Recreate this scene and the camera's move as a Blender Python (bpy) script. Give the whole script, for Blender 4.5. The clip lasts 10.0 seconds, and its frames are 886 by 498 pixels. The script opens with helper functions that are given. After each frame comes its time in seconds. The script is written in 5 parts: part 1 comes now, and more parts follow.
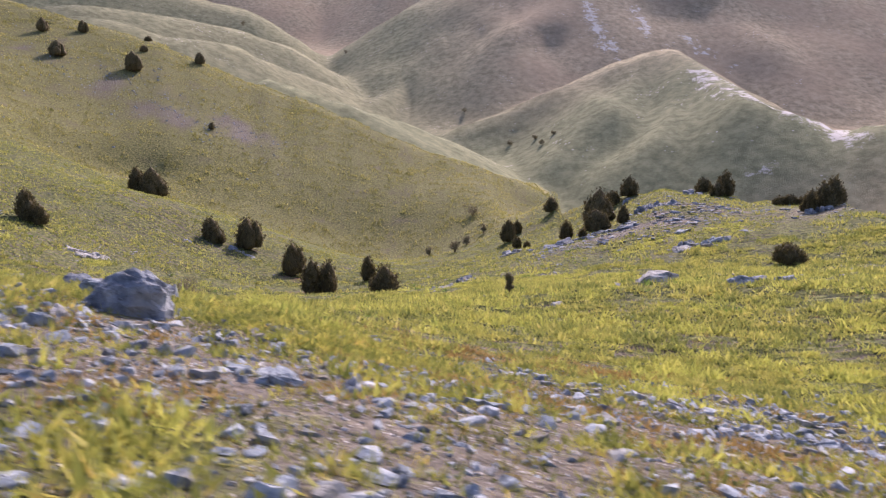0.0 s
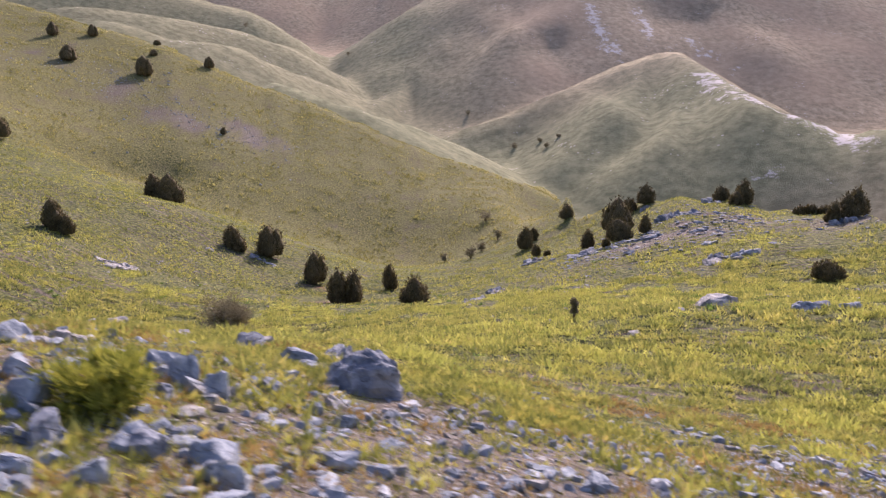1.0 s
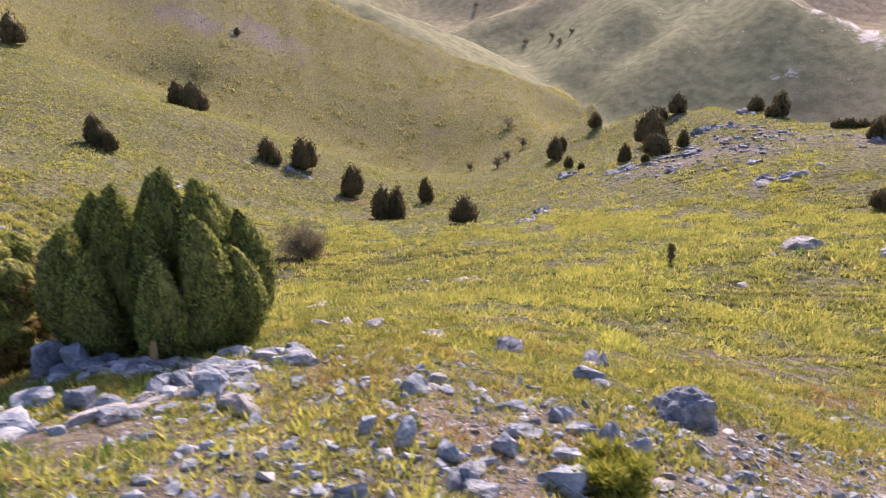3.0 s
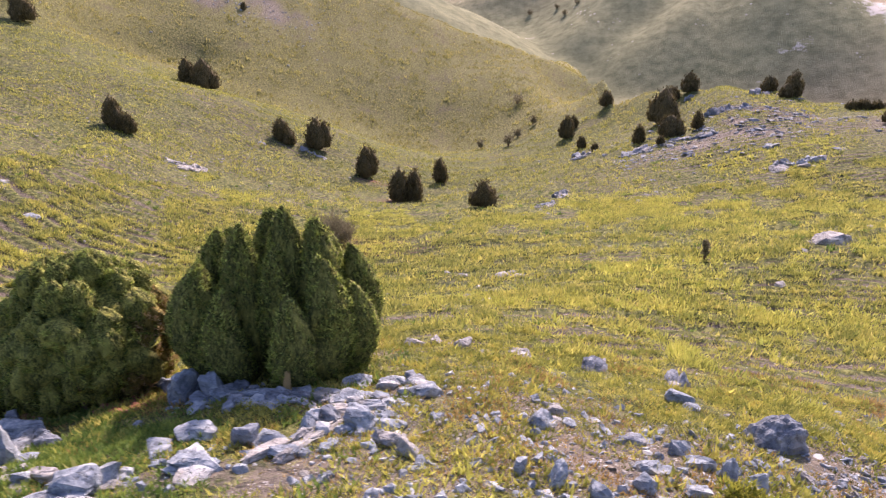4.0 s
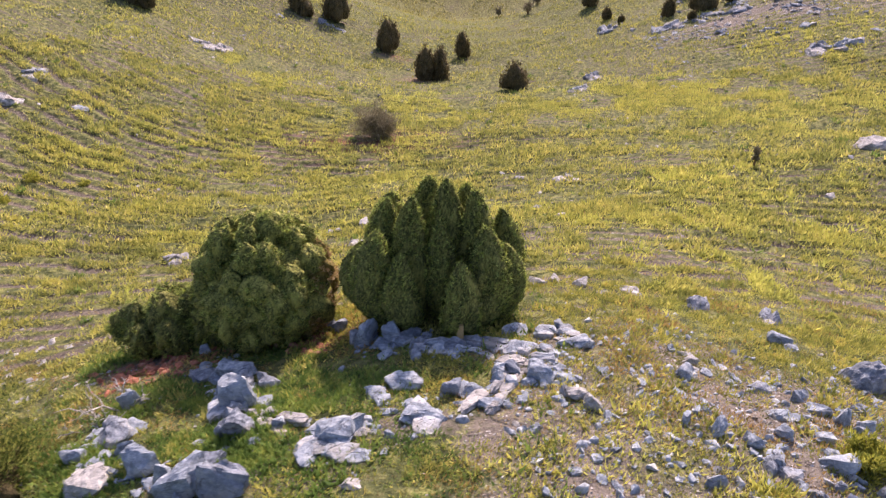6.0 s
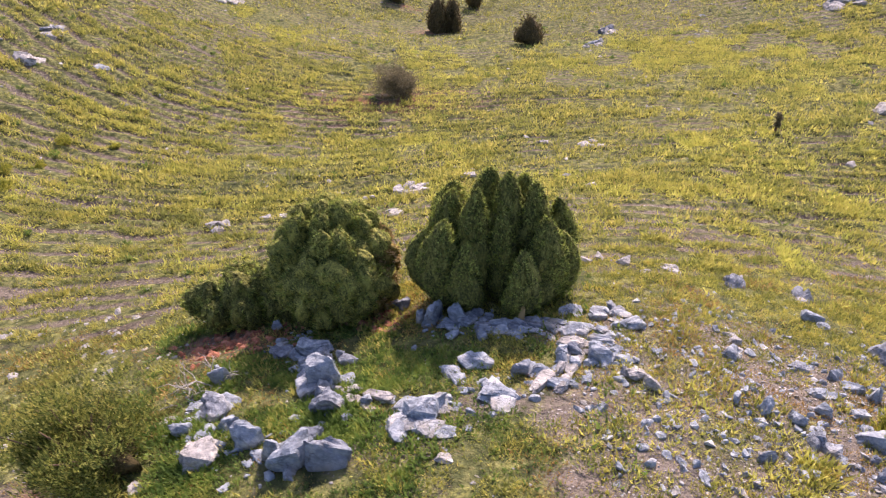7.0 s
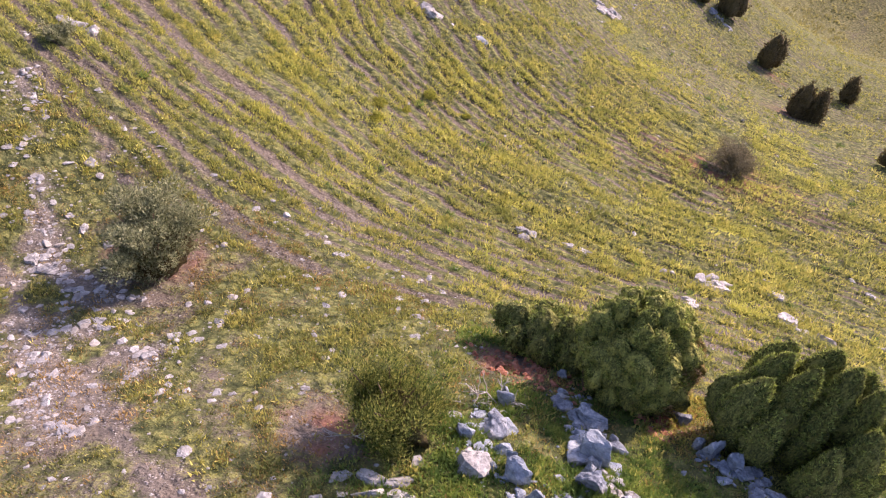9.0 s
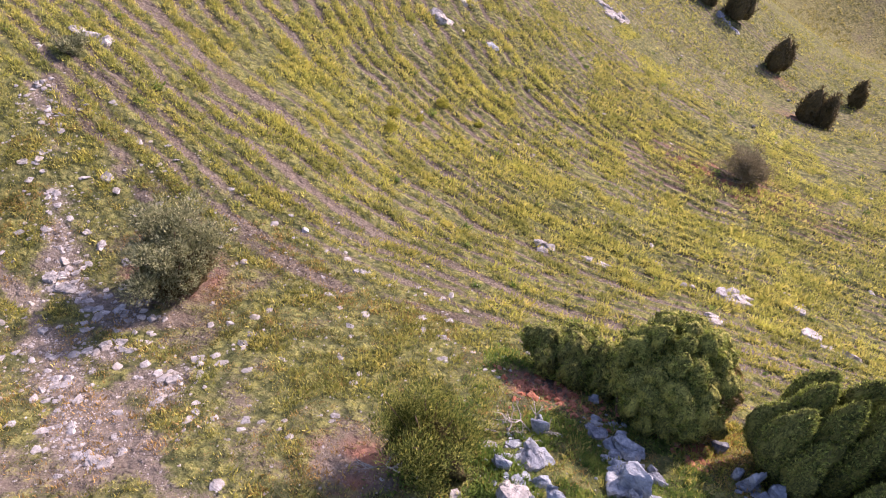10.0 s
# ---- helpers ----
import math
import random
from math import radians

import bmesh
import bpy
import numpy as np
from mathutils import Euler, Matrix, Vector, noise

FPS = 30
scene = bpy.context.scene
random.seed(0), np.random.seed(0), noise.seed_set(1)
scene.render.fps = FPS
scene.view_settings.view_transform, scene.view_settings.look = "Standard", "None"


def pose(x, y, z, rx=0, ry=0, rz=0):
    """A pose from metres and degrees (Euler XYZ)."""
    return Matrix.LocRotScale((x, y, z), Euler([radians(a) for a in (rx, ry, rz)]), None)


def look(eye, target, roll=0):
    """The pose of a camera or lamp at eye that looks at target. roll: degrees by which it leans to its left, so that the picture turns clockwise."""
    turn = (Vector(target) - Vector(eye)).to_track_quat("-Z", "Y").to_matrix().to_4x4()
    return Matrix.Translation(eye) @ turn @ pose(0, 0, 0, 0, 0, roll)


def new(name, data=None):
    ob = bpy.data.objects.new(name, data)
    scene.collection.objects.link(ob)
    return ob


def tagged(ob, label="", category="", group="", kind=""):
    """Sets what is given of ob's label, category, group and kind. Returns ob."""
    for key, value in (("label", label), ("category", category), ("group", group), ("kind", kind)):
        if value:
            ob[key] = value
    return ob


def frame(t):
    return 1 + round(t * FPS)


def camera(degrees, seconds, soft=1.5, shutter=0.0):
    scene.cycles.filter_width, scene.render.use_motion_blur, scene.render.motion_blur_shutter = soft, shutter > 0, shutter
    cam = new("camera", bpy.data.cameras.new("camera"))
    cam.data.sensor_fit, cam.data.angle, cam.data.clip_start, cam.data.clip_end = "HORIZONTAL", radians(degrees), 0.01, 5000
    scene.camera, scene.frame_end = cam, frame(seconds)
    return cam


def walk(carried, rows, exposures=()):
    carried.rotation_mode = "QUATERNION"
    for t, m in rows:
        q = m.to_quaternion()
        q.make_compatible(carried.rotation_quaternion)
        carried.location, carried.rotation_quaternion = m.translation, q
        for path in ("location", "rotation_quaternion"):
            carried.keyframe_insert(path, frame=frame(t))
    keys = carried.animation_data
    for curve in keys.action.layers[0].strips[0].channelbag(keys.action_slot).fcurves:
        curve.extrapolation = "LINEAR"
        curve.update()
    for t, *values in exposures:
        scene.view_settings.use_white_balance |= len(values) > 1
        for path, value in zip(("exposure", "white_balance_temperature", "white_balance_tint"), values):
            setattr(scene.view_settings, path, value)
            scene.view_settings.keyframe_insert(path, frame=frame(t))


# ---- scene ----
cam = camera(65.9, 10.0, soft=1.05, shutter=0.45)
METRES, EYE, TILT, LEAN, TURN = 30.0, 2.5, -12.0, 0.0, 0.0
ROWS = [
    (0.0, 0.0, 0.0, 0.0, 0.0, 0.0, 0.0),
    (0.5, -0.0629, -0.0054, 0.0198, -0.08, 0.03, -0.03),
    (1.0, -0.1342, -0.0165, 0.0488, -0.13, 0.02, -0.05),
    (1.5, -0.1933, -0.0273, 0.0732, -0.15, -2.93, 0.05),
    (2.0, -0.2557, -0.0406, 0.1041, -0.16, -8.48, -0.11),
    (2.5, -0.3057, -0.053, 0.1299, -0.2, -8.53, -0.07),
    (4.0, -0.4433, -0.098, 0.2167, -0.28, -11.15, -0.07),
    (4.5, -0.4797, -0.1104, 0.244, -0.31, -13.76, -0.07),
    (5.0, -0.5173, -0.1237, 0.2731, -0.33, -16.62, -0.09),
    (5.5, -0.5532, -0.1372, 0.3024, -0.37, -19.45, -0.1),
    (7.0, -0.6539, -0.1788, 0.3927, -0.48, -27.36, -0.12),
    (7.5, -0.6869, -0.1906, 0.4196, 5.38, -27.62, -3.2),
    (8.0, -0.7174, -0.2026, 0.4422, 14.35, -28.54, -7.66),
    (8.5, -0.7476, -0.2148, 0.4621, 23.34, -30.09, -11.89),
    (9.0, -0.7749, -0.2239, 0.4776, 29.62, -31.51, -14.52),
    (9.5, -0.8004, -0.2267, 0.4826, 29.6, -31.56, -14.51),
    (10.0, -0.8258, -0.2201, 0.4862, 29.57, -31.6, -14.54),
]
walk(cam, [(t, pose(0, 0, EYE, TILT, LEAN, TURN) @ pose(METRES * x, METRES * y, METRES * z, 90 + pitch, roll, yaw)) for t, x, y, z, yaw, pitch, roll in ROWS],
     exposures=((0.0, 0.84, 6050, 30), (1.5, 0.88, 6280, 34), (2.5, 1.0, 6430, 31), (4.0, 1.15, 6450, 33), (4.5, 1.17, 6380, 40), (5.0, 1.15, 6320, 48), (5.5, 1.14, 6480, 30), (7.0, 1.16, 6480, 30), (9.0, 1.22, 6480, 36), (10.0, 1.24, 6480, 37)))

# ---- sky and sun ----
SUN_AZ, SUN_EL = 15.0, 34.0 # degrees: azimuth from +y towards +x, height above the level
world = bpy.data.worlds.new("sky")
scene.world = world
world.use_nodes = True
wn = world.node_tree
sky = wn.nodes.new("ShaderNodeTexSky")
sky.sky_type, sky.sun_disc = "NISHITA", False
sky.sun_elevation, sky.sun_rotation = radians(SUN_EL), radians(SUN_AZ)
sky.air_density, sky.dust_density, sky.ozone_density = 1.0, 3.0, 1.0
wn.links.new(sky.outputs[0], wn.nodes["Background"].inputs[0])
wn.nodes["Background"].inputs[1].default_value = 0.11
sun = new("sun", bpy.data.lights.new("sun", "SUN"))
sun.data.energy, sun.data.angle, sun.data.color = 3.5, radians(1.5), (1.0, 0.85, 0.68)
sun_way = Vector((math.sin(radians(SUN_AZ)) * math.cos(radians(SUN_EL)), math.cos(radians(SUN_AZ)) * math.cos(radians(SUN_EL)), math.sin(radians(SUN_EL))))
sun.matrix_world = look((0, 0, 60), Vector((0, 0, 60)) - sun_way)
tagged(sun, "low hazy afternoon sun", "sun", kind="structure")

# ---- terrain ----
PLANE = (4.72, 0.02, 0.06)
KNOLLS = [(-50, 4, -7.3), (-50, 18, 2.28), (-38, 4, 2.4), (-38, 18, -1.82), (-26, 4, -0.97), (-26, 18, 1), (-14, 4, 2.52),
          (-14, 18, 1.38), (-2, 4, -1.02), (-2, 18, -0.52), (12, 4, 0.02), (12, 18, -2.68)]
HUMPS = [(-62, 42, -3.27), (-62, 74, 1.06), (-62, 106, -3.88), (-38, 42, -9.19), (-38, 74, -2.07), (-38, 106, -5.26), (-14, 42, -3.14),
         (-14, 74, -3.19), (-14, 106, -11.01), (10, 42, -0), (10, 74, -5.52), (10, 106, -0.29), (34, 42, -1.96), (34, 74, -4.82),
         (34, 106, -1.16), (-20, 140, -7.29), (26, 142, -11.8), (52, 120, -2.24), (2, 172, -3.6), (28, 168, 12.46), (-50, 150, 9),
         (-92, 135, 1.69), (-75, 168, -14.81)]
SLOPES = [(-195, 250, 13.0), (-160, 205, -27.76), (-160, 265, -21.38), (-100, 205, 45.85), (-100, 265, 12.15), (-45, 205, -52.08), (-45, 265, -24.71), (5, 205, -23.6),
          (5, 265, 44.17), (60, 205, -8.01), (60, 265, -51.16), (-110, 110, -16.29), (90, 60, -15.46), (-215, 230, 63.7), (-215, 300, 27.26),
          (-120, 310, 9.69)]
CREST_A = (-0.7, -0.55, -0.25, -0.07, 0.1, 0.155, 0.175, 0.3, 0.42, 0.56, 0.6, 0.66, 1.0)
CREST_Y = (330, 290, 279, 262, 248, 236, 175, 141, 130, 109, 95, 83, 72)
LINE_A = (-0.674, -0.583, -0.515, -0.44, -0.385, -0.339, -0.275, -0.21, -0.133, -0.077, -0.02, 0.016, 0.063, 0.112, 0.15, 0.168, 0.221, 0.27, 0.311, 0.345, 0.42, 0.454, 0.512, 0.578, 0.654, 0.767)
LINE_Z = (56.7, 44.7, 37.2, 31.7, 25.9, 20.3, 12.6, 6.4, -1.6, -8.0, -13.6, -16.4, -19.8, -23.7, -27.6, -26.2, -18.8, -15.7, -13.5, -13.0, -13.6, -13.8, -12.6, -10.7, -9.7, -10.6)
NEAR_SPURS = [  # mountain spurs: steepness of the flanks, then the crest line
    (0.5, [(-83, 340, 14), (-52, 348, 4), (-25, 366, -5.5), (-6, 385, -14.6)]),
    (0.62, [(-4, 486, -21), (39, 500, -4), (90, 514, 16.5), (135, 518, 34.7), (166, 520, 43), (173, 443, 18), (170, 379, 6), (187, 362, -2), (202, 350, -11.6), (214, 335, -7.5), (248, 317, 1), (330, 280, 10)]),
]
VALLEY_SPURS = [
    (0.64, [(-226, 451, 58), (-188, 469, 46), (-153, 499, 42), (-114, 537, 25), (-81, 574, 11), (-76, 614, 4)]),
    (0.64, [(-295, 548, 78), (-248, 588, 77), (-201, 628, 70), (-161, 646, 60), (-121, 672, 36), (-101, 679, 21)]),
    (0.64, [(-455, 745, 141), (-358, 785, 137), (-229, 799, 107), (-145, 810, 62), (-127, 818, 53)]),
    (0.62, [(161, 972, 246), (-9, 843, 122), (-53, 791, 70), (-95, 722, 33), (-76, 655, 5)]),
    (0.6, [(161, 972, 246), (57, 751, 75), (-12, 637, 20), (-62, 612, -3)]),
]
FAR_SPURS = [
    (0.6, [(161, 972, 246), (385, 967, 224), (504, 905, 171), (640, 840, 109)]),
    (0.6, [(385, 967, 224), (383, 783, 78), (422, 661, -14)]),
    (0.7, [(150, 515, 37), (112, 450, 6), (70, 395, -24)]),
    (0.7, [(172, 430, 13), (140, 390, -6), (112, 360, -26)]),
    (0.65, [(100, 930, 200), (40, 800, 110), (-10, 715, 52), (-45, 655, 8)]),
    (0.65, [(250, 968, 236), (236, 800, 112), (205, 690, 36), (180, 620, 2)]),
    (0.65, [(330, 968, 228), (318, 810, 104), (300, 700, 20)]),
    (0.65, [(460, 925, 190), (470, 800, 100), (500, 690, 20)]),
    (0.6, [(-700, 1500, 420), (-400, 1490, 330), (-213, 1480, 285), (-90, 1400, 240), (-26, 1400, 280), (300, 1500, 480)]),
]
RIBS = [
    (0.6, [(-74, 666, 21), (-44, 660, 30), (-18, 661, 38), (8, 671, 51), (50, 668, 64), (96, 695, 85)]),
    (0.6, [(-60, 565, 4), (-32, 634, 19), (-2, 641, 32), (23, 650, 45), (61, 672, 70), (109, 712, 98)]),
    (0.6, [(-91, 707, 33), (-57, 688, 41), (-29, 692, 50), (-2, 700, 64), (26, 715, 79), (55, 727, 94)]),
    (0.6, [(288, 722, 90), (301, 678, 68), (316, 643, 45), (328, 614, 26), (339, 587, 10), (350, 556, -3)]),
    (0.6, [(363, 750, 99), (371, 681, 63), (384, 625, 30)]),
    (0.6, [(98, 498, 13), (101, 429, 1), (110, 402, -16)]),
    (0.6, [(156, 468, 24), (139, 424, 3), (119, 369, -14)]),
]
FOLD = [(-150, 132), (-120, 150), (-104, 163), (-95, 170), (-88, 178), (-80, 184)]   # a shallow dip behind the shoulder


def hashed(ix, iy, seed):
    h = (ix.astype(np.int64) * 374761393 + iy.astype(np.int64) * 668265263 + seed * 974634777) & 0xFFFFFFFF
    h = ((h ^ (h >> 13)) * 1274126177) & 0xFFFFFFFF
    return ((h ^ (h >> 16)) & 0xFFFFFF) / float(0xFFFFFF)


def value_noise(x, y, seed=0):
    """Smooth noise between -1 and 1."""
    ix, iy = np.floor(x), np.floor(y)
    fx, fy = x - ix, y - iy
    fx, fy = fx * fx * fx * (fx * (6 * fx - 15) + 10), fy * fy * fy * (fy * (6 * fy - 15) + 10)
    a, b = hashed(ix, iy, seed), hashed(ix + 1, iy, seed)
    c, d = hashed(ix, iy + 1, seed), hashed(ix + 1, iy + 1, seed)
    return 2 * ((a * (1 - fx) + b * fx) * (1 - fy) + (c * (1 - fx) + d * fx) * fy) - 1


def fbm(x, y, octaves=3, seed=0):
    total, amp = 0, 1.0
    for o in range(octaves):
        total = total + amp * value_noise(x * 2 ** o * 1.03 + 17.3 * o, y * 2 ** o + 9.1 * o, seed + o)
        amp *= 0.5
    return total / 1.75


def smooth_max(a, b, k):
    return k * np.logaddexp(a / k, b / k)


def line_distance(x, y, line):
    best = np.full(np.shape(x), 1e6)
    for (ax, ay), (bx, by) in zip(line, line[1:]):
        dx, dy = bx - ax, by - ay
        t = np.clip(((x - ax) * dx + (y - ay) * dy) / (dx * dx + dy * dy), 0, 1)
        best = np.minimum(best, np.hypot(x - ax - t * dx, y - ay - t * dy))
    return best


def rolling(x, y):
    z = PLANE[0] + PLANE[1] * np.clip(x, -300, 300) + PLANE[2] * np.clip(y, -300, 400)
    for hills, r in ((KNOLLS, 11), (HUMPS, 26), (SLOPES, 52)):
        for hx, hy, h in hills:
            z = z + h * np.exp(-((x - hx) ** 2 + (y - hy) ** 2) / (2 * r * r))
    return z


def near_hills(x, y):
    """The pasture up to its skyline, beyond which it drops into the valley."""
    a = x / np.maximum(y, 20)
    crest = np.interp(a, CREST_A, CREST_Y)
    line = np.interp(a, LINE_A, LINE_Z) + 0.6 * value_noise(a * 40, a * 7, 51)
    z = rolling(x, y)
    rise = np.clip((np.minimum(y / crest, 1.0) - 0.62) / 0.38, 0, 1)
    knob = z + rise * rise * (3 - 2 * rise) * (line - rolling(a * crest, crest))
    foot = 163.0   # the far hill climbs evenly from its foot to its skyline
    up = np.clip((np.minimum(y, crest) - foot) / np.maximum(crest - foot, 1), 0, 1)
    even = 4 * np.logaddexp(0, (up * (crest - foot)) / 4 - 2) / np.maximum(crest - foot - 8, 1)
    even = np.clip((even - 0.127 * 4 / np.maximum(crest - foot - 8, 1)), 0, 1)
    hill = np.where(y < foot, z, rolling(a * foot, foot) + even * (line - rolling(a * foot, foot)) + 0.9 * up * (1 - up) * 4 * value_noise(x / 26, y / 34, 52))
    share = np.clip((0.14 - a) / 0.08, 0, 1)
    z = knob + share * share * (3 - 2 * share) * (hill - knob)
    over = np.clip((y - crest) / 4, -40, 500)
    return z - 0.55 * 4 * np.where(over > 30, over, np.log1p(np.exp(np.minimum(over, 30))))


def far_hills(x, y):
    base = np.clip(-34 + 0.18 * (y - 430), -52, 110) + 0.12 * np.maximum(np.abs(x) - 350, 0).clip(0, 1200)
    wx, wy = x + 5 * value_noise(x / 60, y / 60, 61), y + 5 * value_noise(x / 60, y / 60, 62)
    z = base
    for lines, back in ((NEAR_SPURS, 5.0), (VALLEY_SPURS, 9.0), (FAR_SPURS, 7.0), (RIBS, 4.0)):
        for steep, line in lines:
            best = np.full(np.shape(x), -1e4)
            for (ax, ay, az), (bx, by, bz) in zip(line, line[1:]):
                dx, dy = bx - ax, by - ay
                t = np.clip(((wx - ax) * dx + (wy - ay) * dy) / (dx * dx + dy * dy), 0, 1)
                d = np.hypot(wx - ax - t * dx, wy - ay - t * dy)
                best = np.maximum(best, az + t * (bz - az) - steep * (np.sqrt(d * d + back * back) - back))
            z = smooth_max(best, z, 2.0)
    reach = np.clip((np.hypot(x, y) - 330) / 200, 0, 1)
    gully = 1 - np.abs(fbm(x / 75, y / 95, 3, 5))
    return z + reach * (1.5 * fbm(x / 130, y / 130, 2, 3) - 3.0 * gully ** 4 + 1.5)


def slope_height(x, y):
    """The lie of the land without its small relief."""
    z = smooth_max(near_hills(x, y), far_hills(x, y), 1.5)
    return z - 2.4 * np.exp(-(line_distance(x, y, FOLD) / 8) ** 2)


def tread_phase(x, y, lie):
    """Narrow treads that grazing animals have worn along the contours: 1 on the lip of a tread, -1 at its back."""
    w = 2 * np.pi * tread_count(x, y, lie)
    return np.sin(w + 0.55 * np.sin(w))


def tread_count(x, y, lie):
    """Treads counted across the slope; they bend round the hollow, wander, and are not evenly spaced."""
    left = 8 * np.log1p(np.exp(np.clip(-(x + 35) / 8, -30, 10)))
    right = np.minimum(6 * np.log1p(np.exp(np.clip((x + 8) / 6, -30, 10))), 26)
    across = y - np.clip(0.15 + 0.011 * (y - 30), 0.1, 0.62) * left + np.clip(0.02 * (y - 22), -0.3, 0.6) * right
    across = across + 1.6 * fbm(x / 24, y / 24, 2, 21) + 0.62 * fbm(x / 4.2, y / 4.2, 3, 22)
    return (across + 0.4 * value_noise(across / 2.1, x / 28, 23)) / 1.32


def tread_reach(x, y):
    """Where the treads are worn into the slope."""
    return np.clip((y - 13) / 9, 0, 1) * np.clip((160 - y) / 40, 0, 1) * np.clip((x + 118) / 34, 0, 1) * np.clip((78 - x) / 40, 0, 1)


def height(x, y):
    x, y = np.asarray(x, float), np.asarray(y, float)
    z = lie = slope_height(x, y)
    d = np.hypot(x + 15, y)
    fade = np.clip(1.5 - d / 220, 0, 1)
    z = z + fade * (0.22 * fbm(x / 4.5, y / 4.5, 3, 11) + 0.05 * fbm(x / 0.9, y / 0.9, 2, 12))
    return z + fade * tread_reach(x, y) * (0.11 + 0.05 * np.clip((y - 18) / 12, 0, 1)) * tread_phase(x, y, lie) * np.clip(0.8 + 0.9 * fbm(x / 13, y / 9, 2, 24), 0.35, 1.3)


def ground_z(x, y):
    return float(height(np.array([x]), np.array([y]))[0])


# ---- end terrain ----
# ---- materials ----
def material(name):
    m = bpy.data.materials.new(name)
    m.use_nodes = True
    t = m.node_tree
    return m, t, t.nodes["Principled BSDF"]


def node(t, kind, **values):
    n = t.nodes.new(kind)
    for key, v in values.items():
        n.inputs[key].default_value = v
    return n


def noise_node(t, scale, detail=4.0, rough=0.6, vector=None):
    n = node(t, "ShaderNodeTexNoise", Scale=scale, Detail=detail, Roughness=rough)
    if vector is not None:
        t.links.new(vector, n.inputs["Vector"])
    return n.outputs[0]


def ramp(t, fac, stops):
    r = t.nodes.new("ShaderNodeValToRGB")
    while len(r.color_ramp.elements) < len(stops):
        r.color_ramp.elements.new(0.5)
    for e, (p, c) in zip(r.color_ramp.elements, stops):
        e.position, e.color = p, (*c, 1)
    t.links.new(fac, r.inputs[0])
    return r.outputs[0]


def mix(t, fac, a, b, mode="MIX"):
    n = t.nodes.new("ShaderNodeMix")
    n.data_type, n.blend_type = "RGBA", mode
    for sock, v in ((n.inputs[0], fac), (n.inputs[6], a), (n.inputs[7], b)):
        if isinstance(v, (int, float)):
            sock.default_value = v
        elif isinstance(v, tuple):
            sock.default_value = (*v, 1)
        else:
            t.links.new(v, sock)
    return n.outputs[2]


def maths(t, op, a, b=0.0, clamp=False):
    n = t.nodes.new("ShaderNodeMath")
    n.operation, n.use_clamp = op, clamp
    for sock, v in zip(n.inputs, (a, b)):
        if isinstance(v, (int, float)):
            sock.default_value = v
        else:
            t.links.new(v, sock)
    return n.outputs[0]


def step_range(t, v, lo, hi):
    n = t.nodes.new("ShaderNodeMapRange")
    n.interpolation_type = "SMOOTHSTEP"
    n.inputs[1].default_value, n.inputs[2].default_value = lo, hi
    t.links.new(v, n.inputs[0])
    return n.outputs[0]


def bump(t, heights, strength, distance, shader):
    n = node(t, "ShaderNodeBump", Strength=strength, Distance=distance)
    t.links.new(heights, n.inputs["Height"])
    t.links.new(n.outputs[0], shader.inputs["Normal"])


def attribute(t, name):
    n = t.nodes.new("ShaderNodeAttribute")
    n.attribute_name = name
    return n.outputs["Fac"]


def position(t):
    return t.nodes.new("ShaderNodeNewGeometry").outputs["Position"]


def island(t):
    return t.nodes.new("ShaderNodeNewGeometry").outputs["Random Per Island"]


